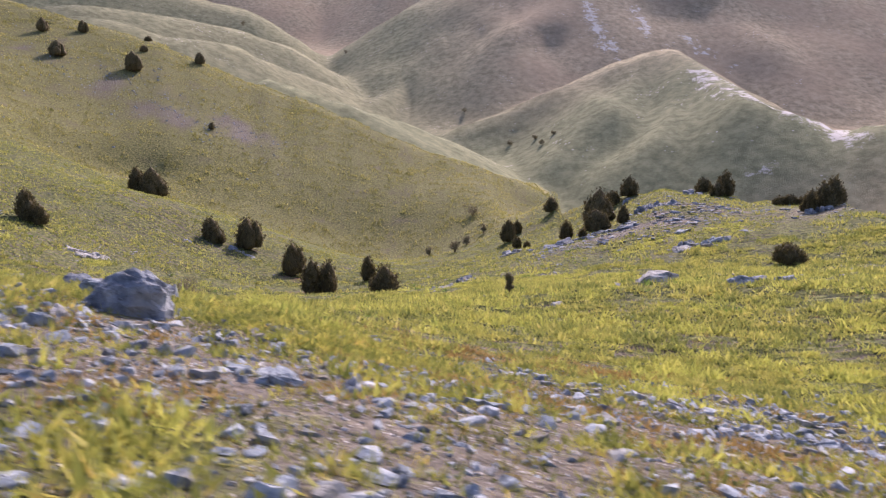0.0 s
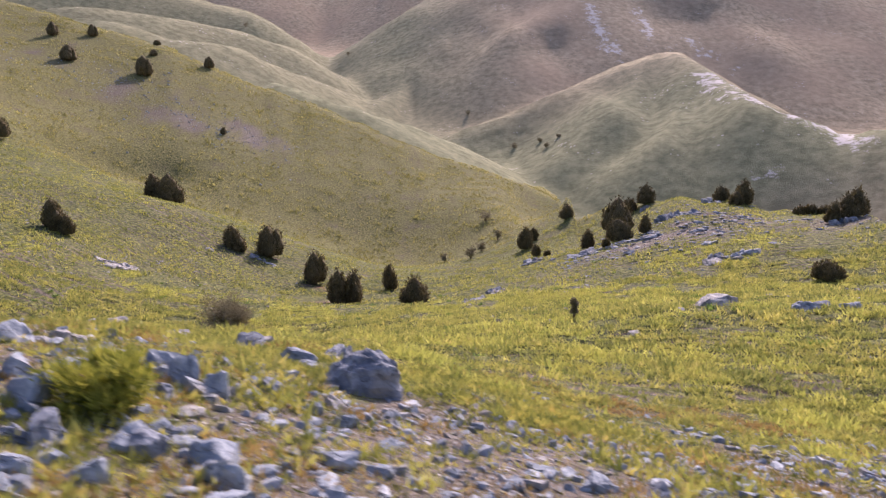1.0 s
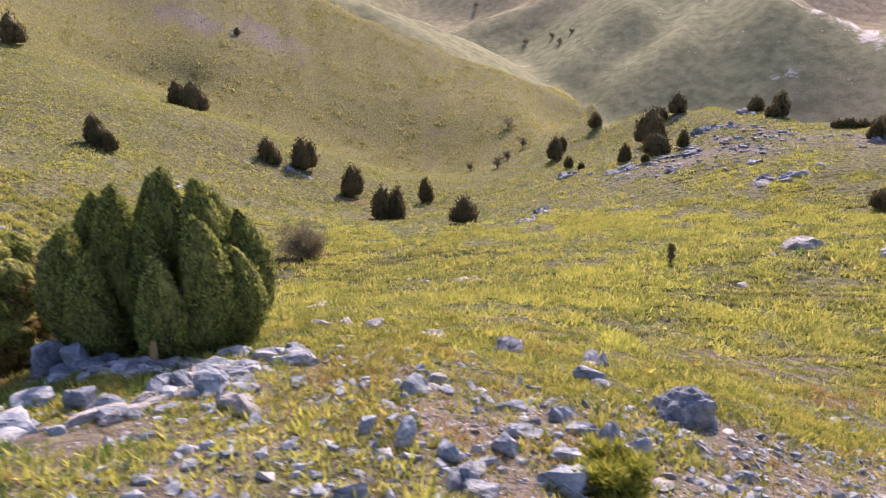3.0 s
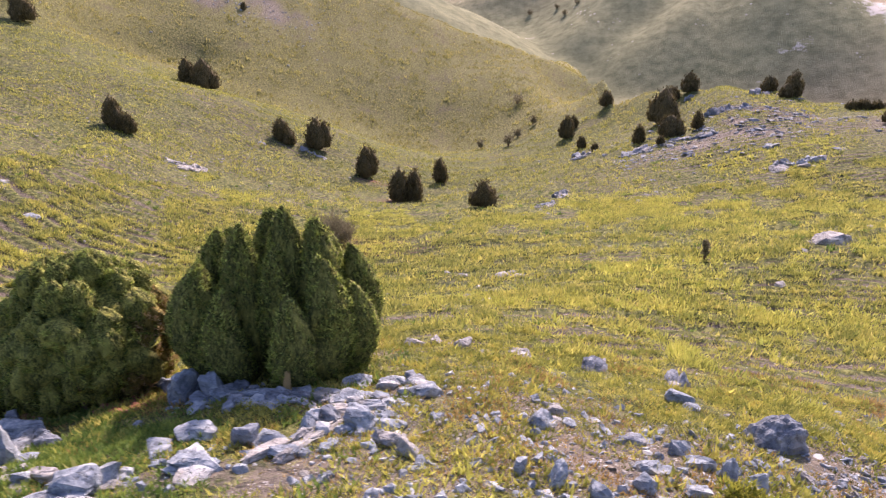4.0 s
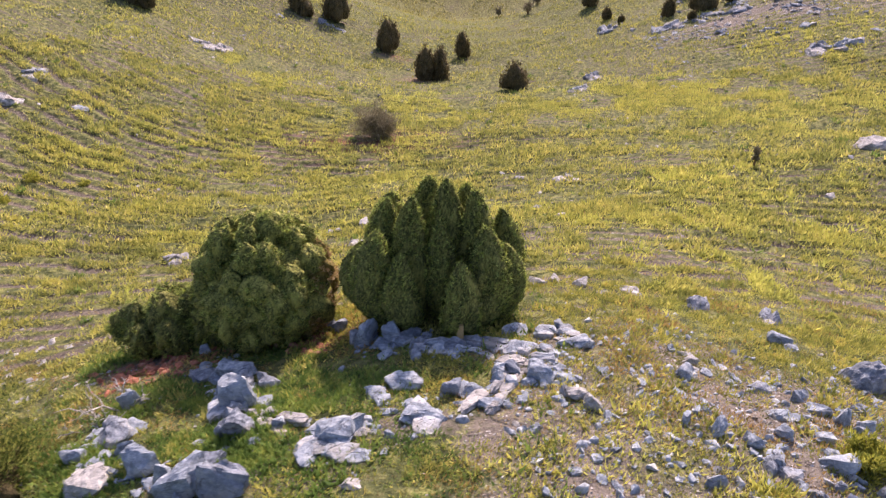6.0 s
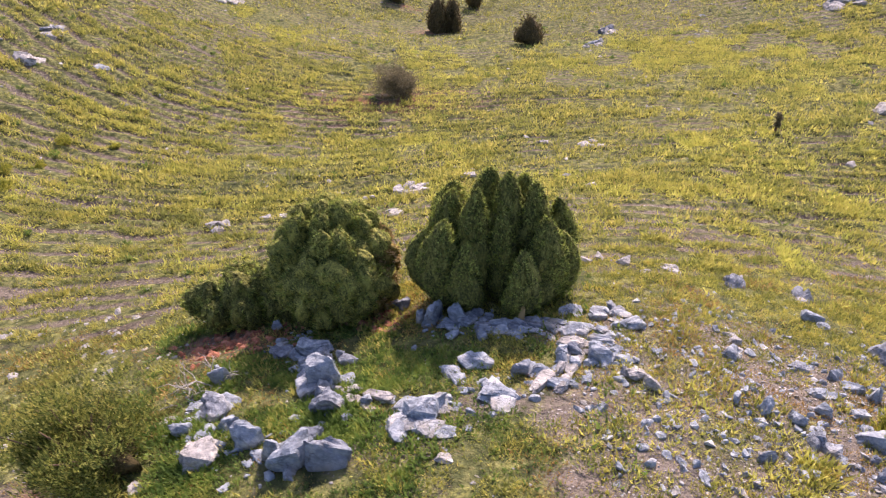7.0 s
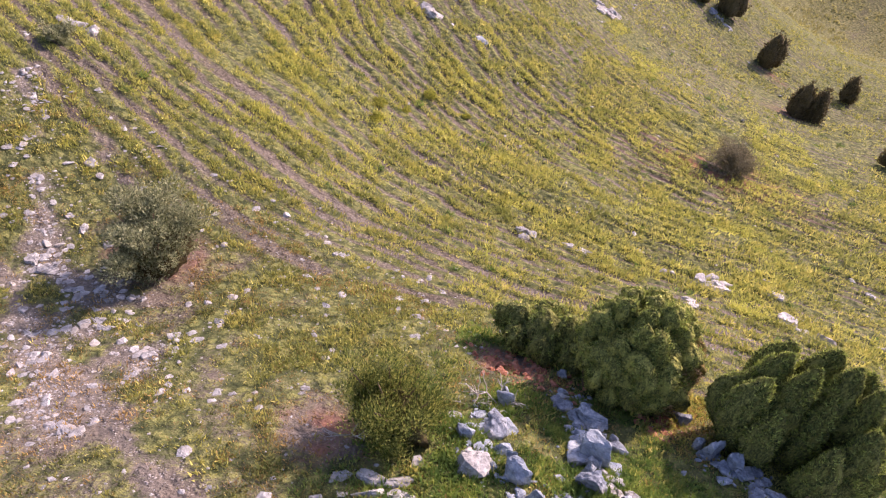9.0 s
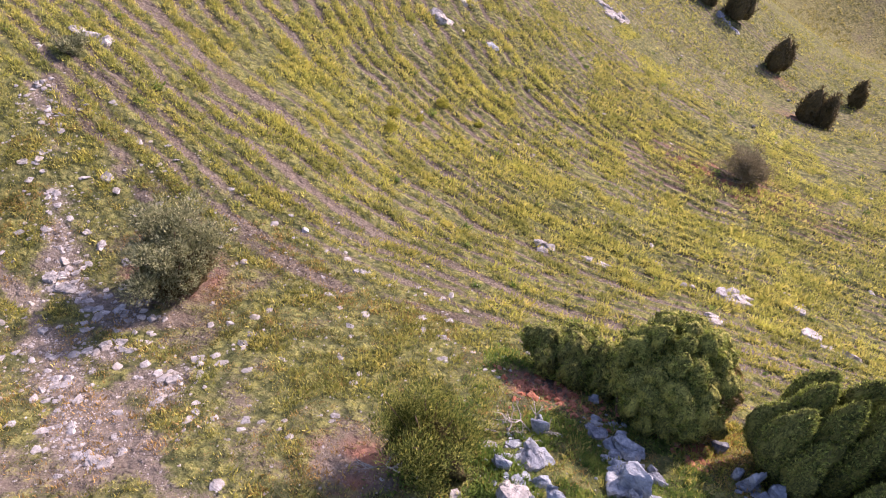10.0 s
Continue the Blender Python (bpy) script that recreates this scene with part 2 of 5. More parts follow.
def ground_material():
    m, t, s = material("hillside_ground")
    p = position(t)
    fine, mid, wide, pebble = noise_node(t, 7.0, 5, 0.7, p), noise_node(t, 2.1, 4, 0.6, p), noise_node(t, 0.06, 3, 0.55, p), noise_node(t, 22.0, 3, 0.6, p)
    soil = ramp(t, fine, [(0.33, (0.037, 0.031, 0.025)), (0.5, (0.10, 0.084, 0.069)), (0.66, (0.225, 0.193, 0.163))])
    soil = mix(t, step_range(t, wide, 0.45, 0.65), soil, mix(t, 0.35, soil, (0.19, 0.155, 0.13)))
    soil = mix(t, maths(t, "MULTIPLY", attribute(t, "stony"), 0.45), soil, mix(t, fine, (0.12, 0.108, 0.095), (0.33, 0.303, 0.275)))
    chips = node(t, "ShaderNodeTexVoronoi", Scale=9.0, Randomness=1.0)
    t.links.new(p, chips.inputs["Vector"])
    chip = maths(t, "MULTIPLY", step_range(t, maths(t, "SUBTRACT", 0.34, chips.outputs["Distance"]), 0.0, 0.08), step_range(t, mid, 0.46, 0.6))
    soil = mix(t, maths(t, "MULTIPLY", chip, attribute(t, "stony")), soil, (0.47, 0.46, 0.46))
    soil = mix(t, maths(t, "MULTIPLY", attribute(t, "red"), 1.0, True), soil, mix(t, fine, (0.24, 0.08, 0.045), (0.55, 0.25, 0.16)))
    turf = ramp(t, mid, [(0.35, (0.03, 0.041, 0.017)), (0.5, (0.081, 0.095, 0.037)), (0.64, (0.167, 0.17, 0.07))])
    warped = node(t, "ShaderNodeTexVoronoi", Scale=2.3, Randomness=1.0)
    wob = t.nodes.new("ShaderNodeMix")
    wob.data_type = "VECTOR"
    wob.inputs[0].default_value = 0.3
    nz = node(t, "ShaderNodeTexNoise", Scale=3.5, Detail=3.0)
    t.links.new(p, nz.inputs["Vector"])
    t.links.new(p, wob.inputs[4])
    t.links.new(nz.outputs["Color"], wob.inputs[5])
    t.links.new(wob.outputs[1], warped.inputs["Vector"])
    cushion = step_range(t, maths(t, "SUBTRACT", 0.62, warped.outputs["Distance"]), 0.0, 0.42)
    turf = mix(t, maths(t, "MULTIPLY", cushion, 0.75), turf, ramp(t, fine, [(0.38, (0.098, 0.118, 0.04)), (0.62, (0.30, 0.297, 0.10))]))
    # dry golden turf of the far hill, paled partly to stand for haze
    turf = mix(t, maths(t, "MULTIPLY", attribute(t, "dry"), 0.8), turf, ramp(t, mid, [(0.38, (0.075, 0.08, 0.03)), (0.62, (0.25, 0.235, 0.095))]))
    cover = maths(t, "MULTIPLY", maths(t, "SUBTRACT", 1.0, maths(t, "MULTIPLY", attribute(t, "red"), 0.8)), step_range(t, maths(t, "ADD", attribute(t, "grass"), maths(t, "MULTIPLY", maths(t, "SUBTRACT", fine, 0.5), 1.1)), 0.16, 0.52))
    near = mix(t, cover, soil, turf)
    # far slopes: dry pasture over pale limestone, its colours lightened in place of haze
    tex, gul = noise_node(t, 0.16, 6, 0.65, p), noise_node(t, 0.012, 3, 0.5, p)
    pasture = ramp(t, tex, [(0.36, (0.225, 0.19, 0.125)), (0.5, (0.32, 0.265, 0.18)), (0.64, (0.42, 0.35, 0.245))])
    pasture = mix(t, step_range(t, gul, 0.4, 0.65), pasture, mix(t, 0.55, pasture, (0.31, 0.235, 0.165)))
    pasture = mix(t, maths(t, "MULTIPLY", attribute(t, "green"), 0.9), pasture, ramp(t, tex, [(0.36, (0.125, 0.145, 0.078)), (0.64, (0.25, 0.272, 0.155))]))
    far = mix(t, step_range(t, maths(t, "ADD", attribute(t, "scree"), maths(t, "MULTIPLY", maths(t, "SUBTRACT", noise_node(t, 0.12, 6, 0.75, p), 0.5), 2.4)), 0.5, 0.85), pasture, (0.56, 0.54, 0.53))
    specks = node(t, "ShaderNodeTexVoronoi", Scale=0.3, Randomness=1.0)
    t.links.new(p, specks.inputs["Vector"])
    speck = maths(t, "MULTIPLY", step_range(t, maths(t, "SUBTRACT", 0.24, specks.outputs["Distance"]), 0.0, 0.06), step_range(t, noise_node(t, 0.035, 4, 0.7, p), 0.55, 0.66))
    far = mix(t, maths(t, "MULTIPLY", speck, 0.75), far, (0.55, 0.53, 0.51))
    colour = mix(t, attribute(t, "distant"), near, far)
    t.links.new(colour, s.inputs["Base Color"])
    s.inputs["Roughness"].default_value = 0.95
    s.inputs["Specular IOR Level"].default_value = 0.15
    tussock = noise_node(t, 1.6, 3, 0.6, p)
    relief = maths(t, "ADD", maths(t, "ADD", fine, maths(t, "MULTIPLY", pebble, 0.5)), maths(t, "MULTIPLY", chip, 0.5))
    rill = maths(t, "MULTIPLY", maths(t, "MULTIPLY", noise_node(t, 0.11, 6, 0.6, p), attribute(t, "distant")), 5.0)
    bump(t, maths(t, "ADD", rill, maths(t, "ADD", relief, maths(t, "ADD", maths(t, "MULTIPLY", tussock, 3.0), maths(t, "MULTIPLY", cushion, 1.3)))), 0.9, 0.075, s)
    return m


def leaf_material(name, stops, glow=0.35, patch=0.5, patch_colour=None, roughness=0.6, clump=0.0):
    """Leaves and blades: each one its own tint, light shining through; herbs also vary from clump to clump."""
    m, t, s = material(name)
    p = position(t)
    tint = island(t)
    if clump:
        tint = maths(t, "ADD", maths(t, "MULTIPLY", tint, 0.45), maths(t, "MULTIPLY", step_range(t, noise_node(t, clump, 2, 0.5, p), 0.3, 0.7), 0.55))
    colour = ramp(t, tint, stops)
    if patch_colour:
        colour = mix(t, maths(t, "MULTIPLY", step_range(t, noise_node(t, patch, 3, 0.6, p), 0.42, 0.62), 0.7), colour, mix(t, island(t), patch_colour[0], patch_colour[1]))
    t.links.new(colour, s.inputs["Base Color"])
    s.inputs["Roughness"].default_value = roughness
    s.inputs["Specular IOR Level"].default_value = 0.25
    tr = t.nodes.new("ShaderNodeBsdfTranslucent")
    t.links.new(colour, tr.inputs[0])
    mx = t.nodes.new("ShaderNodeMixShader")
    mx.inputs[0].default_value = glow
    t.links.new(s.outputs[0], mx.inputs[1])
    t.links.new(tr.outputs[0], mx.inputs[2])
    t.links.new(mx.outputs[0], t.nodes["Material Output"].inputs["Surface"])
    return m


def stone_material(name, dark, mid_c, pale, lichen=(0.30, 0.25, 0.17)):
    m, t, s = material(name)
    tc = t.nodes.new("ShaderNodeTexCoord").outputs["Object"]
    a, b, c = noise_node(t, 2.4, 6, 0.7, tc), noise_node(t, 14.0, 4, 0.65, tc), noise_node(t, 0.9, 3, 0.5, tc)
    info = t.nodes.new("ShaderNodeObjectInfo").outputs["Random"]
    colour = ramp(t, a, [(0.36, dark), (0.5, mid_c), (0.64, pale)])
    colour = mix(t, maths(t, "MULTIPLY", step_range(t, b, 0.5, 0.75), 0.5), colour, pale)
    colour = mix(t, maths(t, "MULTIPLY", step_range(t, c, 0.52, 0.68), 0.55), colour, lichen)
    colour = mix(t, maths(t, "MULTIPLY", info, 0.35), colour, mid_c)
    crack = node(t, "ShaderNodeTexVoronoi", Scale=2.2, Randomness=1.0)
    crack.feature = "DISTANCE_TO_EDGE"
    wob = t.nodes.new("ShaderNodeMix")
    wob.data_type = "VECTOR"
    wob.inputs[0].default_value = 0.55
    nz = node(t, "ShaderNodeTexNoise", Scale=3.0, Detail=3.0)
    t.links.new(tc, nz.inputs["Vector"])
    t.links.new(tc, wob.inputs[4])
    t.links.new(nz.outputs["Color"], wob.inputs[5])
    t.links.new(wob.outputs[1], crack.inputs["Vector"])
    line = step_range(t, crack.outputs["Distance"], 0.0, 0.018)
    t.links.new(mix(t, line, mix(t, 0.4, colour, (0.09, 0.085, 0.08)), colour), s.inputs["Base Color"])
    s.inputs["Roughness"].default_value = 0.88
    s.inputs["Specular IOR Level"].default_value = 0.25
    bump(t, maths(t, "ADD", maths(t, "ADD", a, maths(t, "MULTIPLY", b, 0.35)), maths(t, "MULTIPLY", line, 0.35)), 0.9, 0.09, s)
    return m


def bark_material(name, a_c, b_c):
    m, t, s = material(name)
    tc = t.nodes.new("ShaderNodeTexCoord").outputs["Object"]
    mp = node(t, "ShaderNodeMapping")
    mp.inputs["Scale"].default_value = (14, 14, 2.5)
    t.links.new(tc, mp.inputs[0])
    n = noise_node(t, 1.0, 5, 0.7, mp.outputs[0])
    t.links.new(ramp(t, n, [(0.3, a_c), (0.7, b_c)]), s.inputs["Base Color"])
    s.inputs["Roughness"].default_value = 0.9
    bump(t, n, 0.8, 0.03, s)
    return m


GROUND = ground_material()
STONE = stone_material("grey_limestone", (0.10, 0.125, 0.16), (0.26, 0.305, 0.365), (0.51, 0.545, 0.58))
DARK_STONE = stone_material("dark_limestone", (0.08, 0.096, 0.125), (0.195, 0.225, 0.275), (0.38, 0.41, 0.445))
PALE_STONE = stone_material("pale_limestone", (0.15, 0.153, 0.16), (0.32, 0.322, 0.328), (0.55, 0.545, 0.54), (0.34, 0.30, 0.24))
JUNIPER = leaf_material("juniper_needles", [(0.0, (0.022, 0.038, 0.015)), (0.45, (0.115, 0.165, 0.05)), (0.8, (0.36, 0.43, 0.11)), (1.0, (0.56, 0.61, 0.16))], 0.34, 1.6, ((0.23, 0.31, 0.075), (0.52, 0.58, 0.13)))
def mass_material(name, dark, middle, light, dry=None):
    """Dense juniper foliage seen as a whole: fine shoots, with shaded hollows and lit tips coloured in."""
    m, t, s = material(name)
    p = position(t)
    mp = node(t, "ShaderNodeMapping")
    mp.inputs["Scale"].default_value = (1.0, 1.0, 0.38)
    t.links.new(p, mp.inputs[0])
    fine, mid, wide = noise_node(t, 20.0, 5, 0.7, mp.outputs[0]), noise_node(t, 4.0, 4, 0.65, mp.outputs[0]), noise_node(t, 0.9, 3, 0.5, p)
    # near-black hollows stand for shade between shoots, pale crests for lit tips
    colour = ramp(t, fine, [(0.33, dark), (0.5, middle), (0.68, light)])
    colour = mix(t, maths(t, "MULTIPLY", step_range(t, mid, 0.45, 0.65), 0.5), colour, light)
    if dry:
        colour = mix(t, maths(t, "MULTIPLY", step_range(t, wide, 0.5, 0.62), 0.8), colour, dry)
    t.links.new(colour, s.inputs["Base Color"])
    s.inputs["Roughness"].default_value = 0.75
    s.inputs["Specular IOR Level"].default_value = 0.2
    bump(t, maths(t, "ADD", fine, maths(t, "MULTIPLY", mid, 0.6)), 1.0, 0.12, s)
    return m


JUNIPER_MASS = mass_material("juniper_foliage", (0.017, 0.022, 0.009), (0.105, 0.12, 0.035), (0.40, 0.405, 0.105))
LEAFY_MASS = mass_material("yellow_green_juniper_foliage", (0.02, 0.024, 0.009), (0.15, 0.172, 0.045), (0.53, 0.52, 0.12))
DRY_MASS = mass_material("yellowing_juniper_foliage", (0.05, 0.042, 0.015), (0.17, 0.14, 0.038), (0.36, 0.28, 0.07))
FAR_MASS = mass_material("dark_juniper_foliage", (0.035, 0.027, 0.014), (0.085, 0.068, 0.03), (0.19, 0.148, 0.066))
FAR_JUNIPER = leaf_material("juniper_needles_dry", [(0.0, (0.05, 0.045, 0.024)), (0.6, (0.12, 0.10, 0.048)), (1.0, (0.23, 0.19, 0.085))], 0.3)
OLIVE = leaf_material("grey_green_leaves", [(0.0, (0.08, 0.095, 0.05)), (0.5, (0.25, 0.275, 0.15)), (1.0, (0.50, 0.51, 0.30))], 0.35)
BROOM = leaf_material("yellow_green_twigs", [(0.0, (0.03, 0.05, 0.015)), (0.5, (0.14, 0.185, 0.045)), (1.0, (0.46, 0.46, 0.12))], 0.4)
YELLOW_BUSH = leaf_material("yellow_green_leaves", [(0.0, (0.13, 0.16, 0.03)), (0.5, (0.30, 0.32, 0.055)), (1.0, (0.52, 0.49, 0.09))], 0.45)
BROWN_BUSH = leaf_material("brownish_twigs", [(0.0, (0.11, 0.10, 0.065)), (0.6, (0.21, 0.195, 0.12)), (1.0, (0.36, 0.32, 0.21))], 0.3)
HERBS = leaf_material("yellow_herbs", [(0.0, (0.14, 0.185, 0.05)), (0.4, (0.395, 0.395, 0.105)), (0.75, (0.59, 0.54, 0.145)), (1.0, (0.70, 0.605, 0.22))], 0.42, 0.34, ((0.11, 0.155, 0.045), (0.36, 0.38, 0.105)), clump=2.2)
BRIGHT_HERBS = leaf_material("bright_yellow_herbs", [(0.0, (0.29, 0.34, 0.08)), (0.5, (0.53, 0.535, 0.125)), (1.0, (0.70, 0.645, 0.18))], 0.45, clump=1.4)
PASTURE = leaf_material("olive_pasture_grass", [(0.0, (0.22, 0.225, 0.08)), (0.5, (0.39, 0.37, 0.13)), (1.0, (0.60, 0.53, 0.20))], 0.45, 0.05, ((0.17, 0.175, 0.06), (0.36, 0.33, 0.12)), clump=0.9)
GREENS = leaf_material("green_herbs", [(0.0, (0.055, 0.105, 0.03)), (0.5, (0.17, 0.27, 0.062)), (1.0, (0.38, 0.43, 0.10))], 0.42, clump=1.6)
LOW_HERBS = leaf_material("low_trampled_herbs", [(0.0, (0.06, 0.08, 0.025)), (0.5, (0.16, 0.17, 0.05)), (0.75, (0.36, 0.30, 0.085)), (1.0, (0.46, 0.26, 0.12))], 0.35, 0.6, ((0.08, 0.12, 0.03), (0.26, 0.27, 0.07)), clump=2.0)
STRAW = leaf_material("dry_stalks", [(0.0, (0.30, 0.20, 0.09)), (0.6, (0.45, 0.33, 0.16)), (1.0, (0.58, 0.47, 0.28))], 0.3)
KNOLL_HERBS = leaf_material("olive_herbs", [(0.0, (0.10, 0.135, 0.035)), (0.4, (0.31, 0.33, 0.08)), (0.75, (0.56, 0.52, 0.125)), (1.0, (0.64, 0.47, 0.15))], 0.42, clump=2.4)
RUSSET = leaf_material("russet_herbs", [(0.0, (0.24, 0.17, 0.06)), (0.5, (0.42, 0.28, 0.10)), (1.0, (0.58, 0.42, 0.16))], 0.35, clump=2.0)
RED_CLOD = stone_material("red_earth", (0.16, 0.05, 0.03), (0.36, 0.14, 0.085), (0.52, 0.27, 0.19), (0.30, 0.16, 0.11))
BARK = bark_material("juniper_bark", (0.07, 0.045, 0.03), (0.22, 0.15, 0.10))
GREY_WOOD = bark_material("weathered_grey_wood", (0.28, 0.26, 0.24), (0.55, 0.53, 0.50))


# ---- builders ----
def mesh_np(name, verts, faces, mat, smooth=False):
    """A mesh from arrays of corners and of three- or four-cornered faces."""
    verts, faces = np.asarray(verts, np.float32), np.asarray(faces, np.int32)
    me = bpy.data.meshes.new(name)
    k = faces.shape[1]
    me.vertices.add(len(verts))
    me.vertices.foreach_set("co", verts.ravel())
    me.loops.add(faces.size)
    me.loops.foreach_set("vertex_index", faces.ravel())
    me.polygons.add(len(faces))
    me.polygons.foreach_set("loop_start", np.arange(0, faces.size, k, dtype=np.int32))
    me.polygons.foreach_set("use_smooth", np.full(len(faces), smooth))
    me.materials.append(mat)
    me.update(calc_edges=True)
    return me


def part(name, me, parent=None, label=""):
    ob = new(name, me)
    ob.parent = parent
    return tagged(ob, label)


def unit(v):
    return v / np.maximum(np.linalg.norm(v, axis=1, keepdims=True), 1e-6)


def spears(root, way, length, width, rng, bend=0.3):
    """Narrow three-cornered leaves."""
    side = unit(np.cross(way, rng.normal(size=way.shape)))
    up = np.cross(side, way)
    length, width = length[:, None], width[:, None]
    tip = root + way * length + up * length * bend * rng.uniform(-1, 1, (len(root), 1))
    v = np.stack([root + side * width / 2, tip, root - side * width / 2], 1).reshape(-1, 3)
    return v, np.arange(len(v)).reshape(-1, 3)


def stick(points, radii, sides=6):
    """A round tapering limb along points."""
    pts = [Vector(p) for p in points]
    v, f = [], []
    for i, (p, r) in enumerate(zip(pts, radii)):
        d = (pts[min(i + 1, len(pts) - 1)] - pts[max(i - 1, 0)]).normalized()
        a = d.orthogonal().normalized()
        b = d.cross(a)
        for k in range(sides):
            w = 2 * math.pi * k / sides
            v.append(p + r * (math.cos(w) * a + math.sin(w) * b))
    for i in range(len(pts) - 1):
        for k in range(sides):
            f.append((i * sides + k, i * sides + (k + 1) % sides, (i + 1) * sides + (k + 1) % sides, (i + 1) * sides + k))
    return np.array(v), np.array(f)


def join(pieces):
    vs, fs, n = [], [], 0
    for v, f in pieces:
        vs.append(v), fs.append(f + n)
        n += len(v)
    return np.concatenate(vs), np.concatenate(fs)


def profile(u, kind):
    if kind == "flame":
        return np.where(u < 0.34, 0.72 + 0.28 * np.sin(u / 0.34 * np.pi / 2), np.clip(1 - (np.maximum(u - 0.34, 0) / 0.66) ** 1.75, 0, 1) ** 0.72)
    if kind == "egg":
        return np.where(u < 0.3, 0.7 + 0.3 * np.sin(u / 0.3 * np.pi / 2), np.clip(1 - (np.maximum(u - 0.3, 0) / 0.7) ** 1.9, 0, 1) ** 0.72)
    return np.sqrt(np.clip(1 - (2 * u - 0.88) ** 2 / 1.26, 0, 1))   # dome


def crown(rng, height_m, radius, count, size, kind="flame", lump=0.16, lift=0.9, wide=0.5, per=8, puff=0.45):
    """Tufts of needles or leaves over an uneven body that stands on the origin; each tuft fans out from one twig."""
    seed = int(rng.integers(0, 10000))
    m = max(count // per, 8)
    u = rng.uniform(0, 1, m * 3)
    u = u[rng.uniform(0, 1, m * 3) < profile(u, kind) + 0.12][:m]
    m = len(u)
    a = rng.uniform(0, 2 * np.pi, m)
    uneven = 1 + lump * value_noise(a * 1.6 + 40, u * height_m * 1.5, seed) + lump * 0.5 * rng.uniform(-1, 0.7, m)
    r = profile(u, kind) * radius * uneven
    twig = np.stack([r * np.cos(a), r * np.sin(a), u * height_m], 1)
    out = unit(np.stack([np.cos(a), np.sin(a), np.full(m, lift) + 1.4 * (u > 0.88)], 1) + rng.normal(0, 0.18, (m, 3)))
    big = size * rng.uniform(0.7, 1.35, m)
    twig, out, big = np.repeat(twig, per, 0), np.repeat(out, per, 0), np.repeat(big, per)
    n = len(big)
    way = unit(out + rng.normal(0, 0.42, (n, 3)))
    root = twig + (way * rng.uniform(-0.9, 0.7, (n, 1)) + rng.normal(0, 0.35, (n, 3))) * (puff * big)[:, None]
    root[:, 2] = np.maximum(root[:, 2], 0.0)
    length = big * rng.uniform(0.6, 1.4, n)
    return spears(root, way, length, length * wide * 1.15, rng)


def mound(rng, height_m, radius, kind, lump=0.12, rings=25, sides=32):
    """A dense lobe of foliage with a lumpy, finely broken surface."""
    seed = int(rng.integers(0, 10000))
    u, a = np.meshgrid(np.linspace(0, 1, rings), np.arange(sides) * 2 * np.pi / sides, indexing="ij")
    ca, sa = np.cos(a), np.sin(a)
    z = u * height_m
    n1 = value_noise(ca * 1.3 * radius / 0.5 + 7, sa * 1.3 * radius / 0.5 + z * 0.8, seed)
    n2 = value_noise(ca * 6 * radius + z * 0.4, sa * 6 * radius + z * 2.0, seed + 1)
    n3 = value_noise(ca * 13 * radius + z * 3, sa * 13 * radius + z * 9, seed + 2)
    r = radius * profile(u, kind) * (1 + lump * n1 + 0.8 * lump * n2) + 0.07 * n3 * (profile(u, kind) > 0.05)
    r = np.maximum(r, 0.004)
    v = np.stack([r * ca, r * sa, z + 0.04 * n2], 2).reshape(-1, 3)
    i = (np.arange(rings - 1)[:, None] * sides + np.arange(sides)[None]).ravel()
    j = (np.arange(rings - 1)[:, None] * sides + (np.arange(sides)[None] + 1) % sides).ravel()
    return v, np.stack([i, j, j + sides, i + sides], 1)


def place(ob, x, y, sink=0.0, turn=0.0, size=1.0):
    ob.matrix_basis = pose(x, y, ground_z(x, y) - sink, 0, 0, turn) @ Matrix.Scale(size, 4)
    return ob


# ---- the hillside ----
TRAILS = [[(-62, 21), (-56.3, 20.4), (-50, 18.7), (-44.5, 16.4), (-38.7, 16.1), (-33.2, 17.3), (-28, 19.6), (-20, 22.6), (-13.6, 22.2), (-9.1, 20.9), (-5.3, 19.9), (2, 20.5), (14, 24)],
          [(-70, 31), (-60.4, 27.8), (-52.5, 23.7), (-47, 21.8), (-41.1, 21), (-34.6, 20.4), (-29.8, 21.5), (-22, 24.8), (-12, 25), (0, 25.5)],
          [(-60, 9), (-48.8, 6.7), (-44.4, 5), (-40.4, 4.1), (-37.5, 3.4), (-33, 2), (-28, 0)],
          [(-69, 21.7), (-62.6, 18.3), (-56.3, 16.4), (-50, 15)]]
SCREES = [(11, [(144, 723), (143, 680), (149, 644), (153, 623)]), (10, [(190, 719), (194, 670), (207, 658)]), (12, [(229, 671), (235, 654), (257, 636)]), (13, [(166, 462), (166, 425), (168, 392), (178, 372), (190, 358), (199, 346), (196, 330)]),
          (7, [(8, 420), (26, 412), (40, 405)]), (4, [(-5, 470), (-6, 420)]), (6, [(35, 564), (44, 563)]), (3, [(139, 319), (156, 323), (165, 326)])]
BEDROCK = [[(-62, 17), (-55, 12.5), (-50, 9), (-46.5, 8.3), (-43, 9)], [(-50, 8.5), (-46.5, 5.8), (-42.5, 3.6), (-38.5, 2.4)], [(-45, 6.9), (-42.5, 7.1)], [(-40, 6.8), (-38.5, 5.8)]]
GRAVEL = [(-9.5, 7.4), (-5.5, 8.2), (-2.5, 10.2), (0.8, 11.6), (3.2, 10.2), (5.5, 12.5)]
RED_SOIL = [(-23.7, 58.6, 7.5), (-27.2, 14.2, 2.2), (-21.8, 14.3, 1.5), (-30.4, 6.5, 1.8), (-46, 12.2, 2.6), (-19.5, 97, 3), (-25.5, 114.6, 3), (-13, 116.5, 2), (-66, 156, 2.5)]


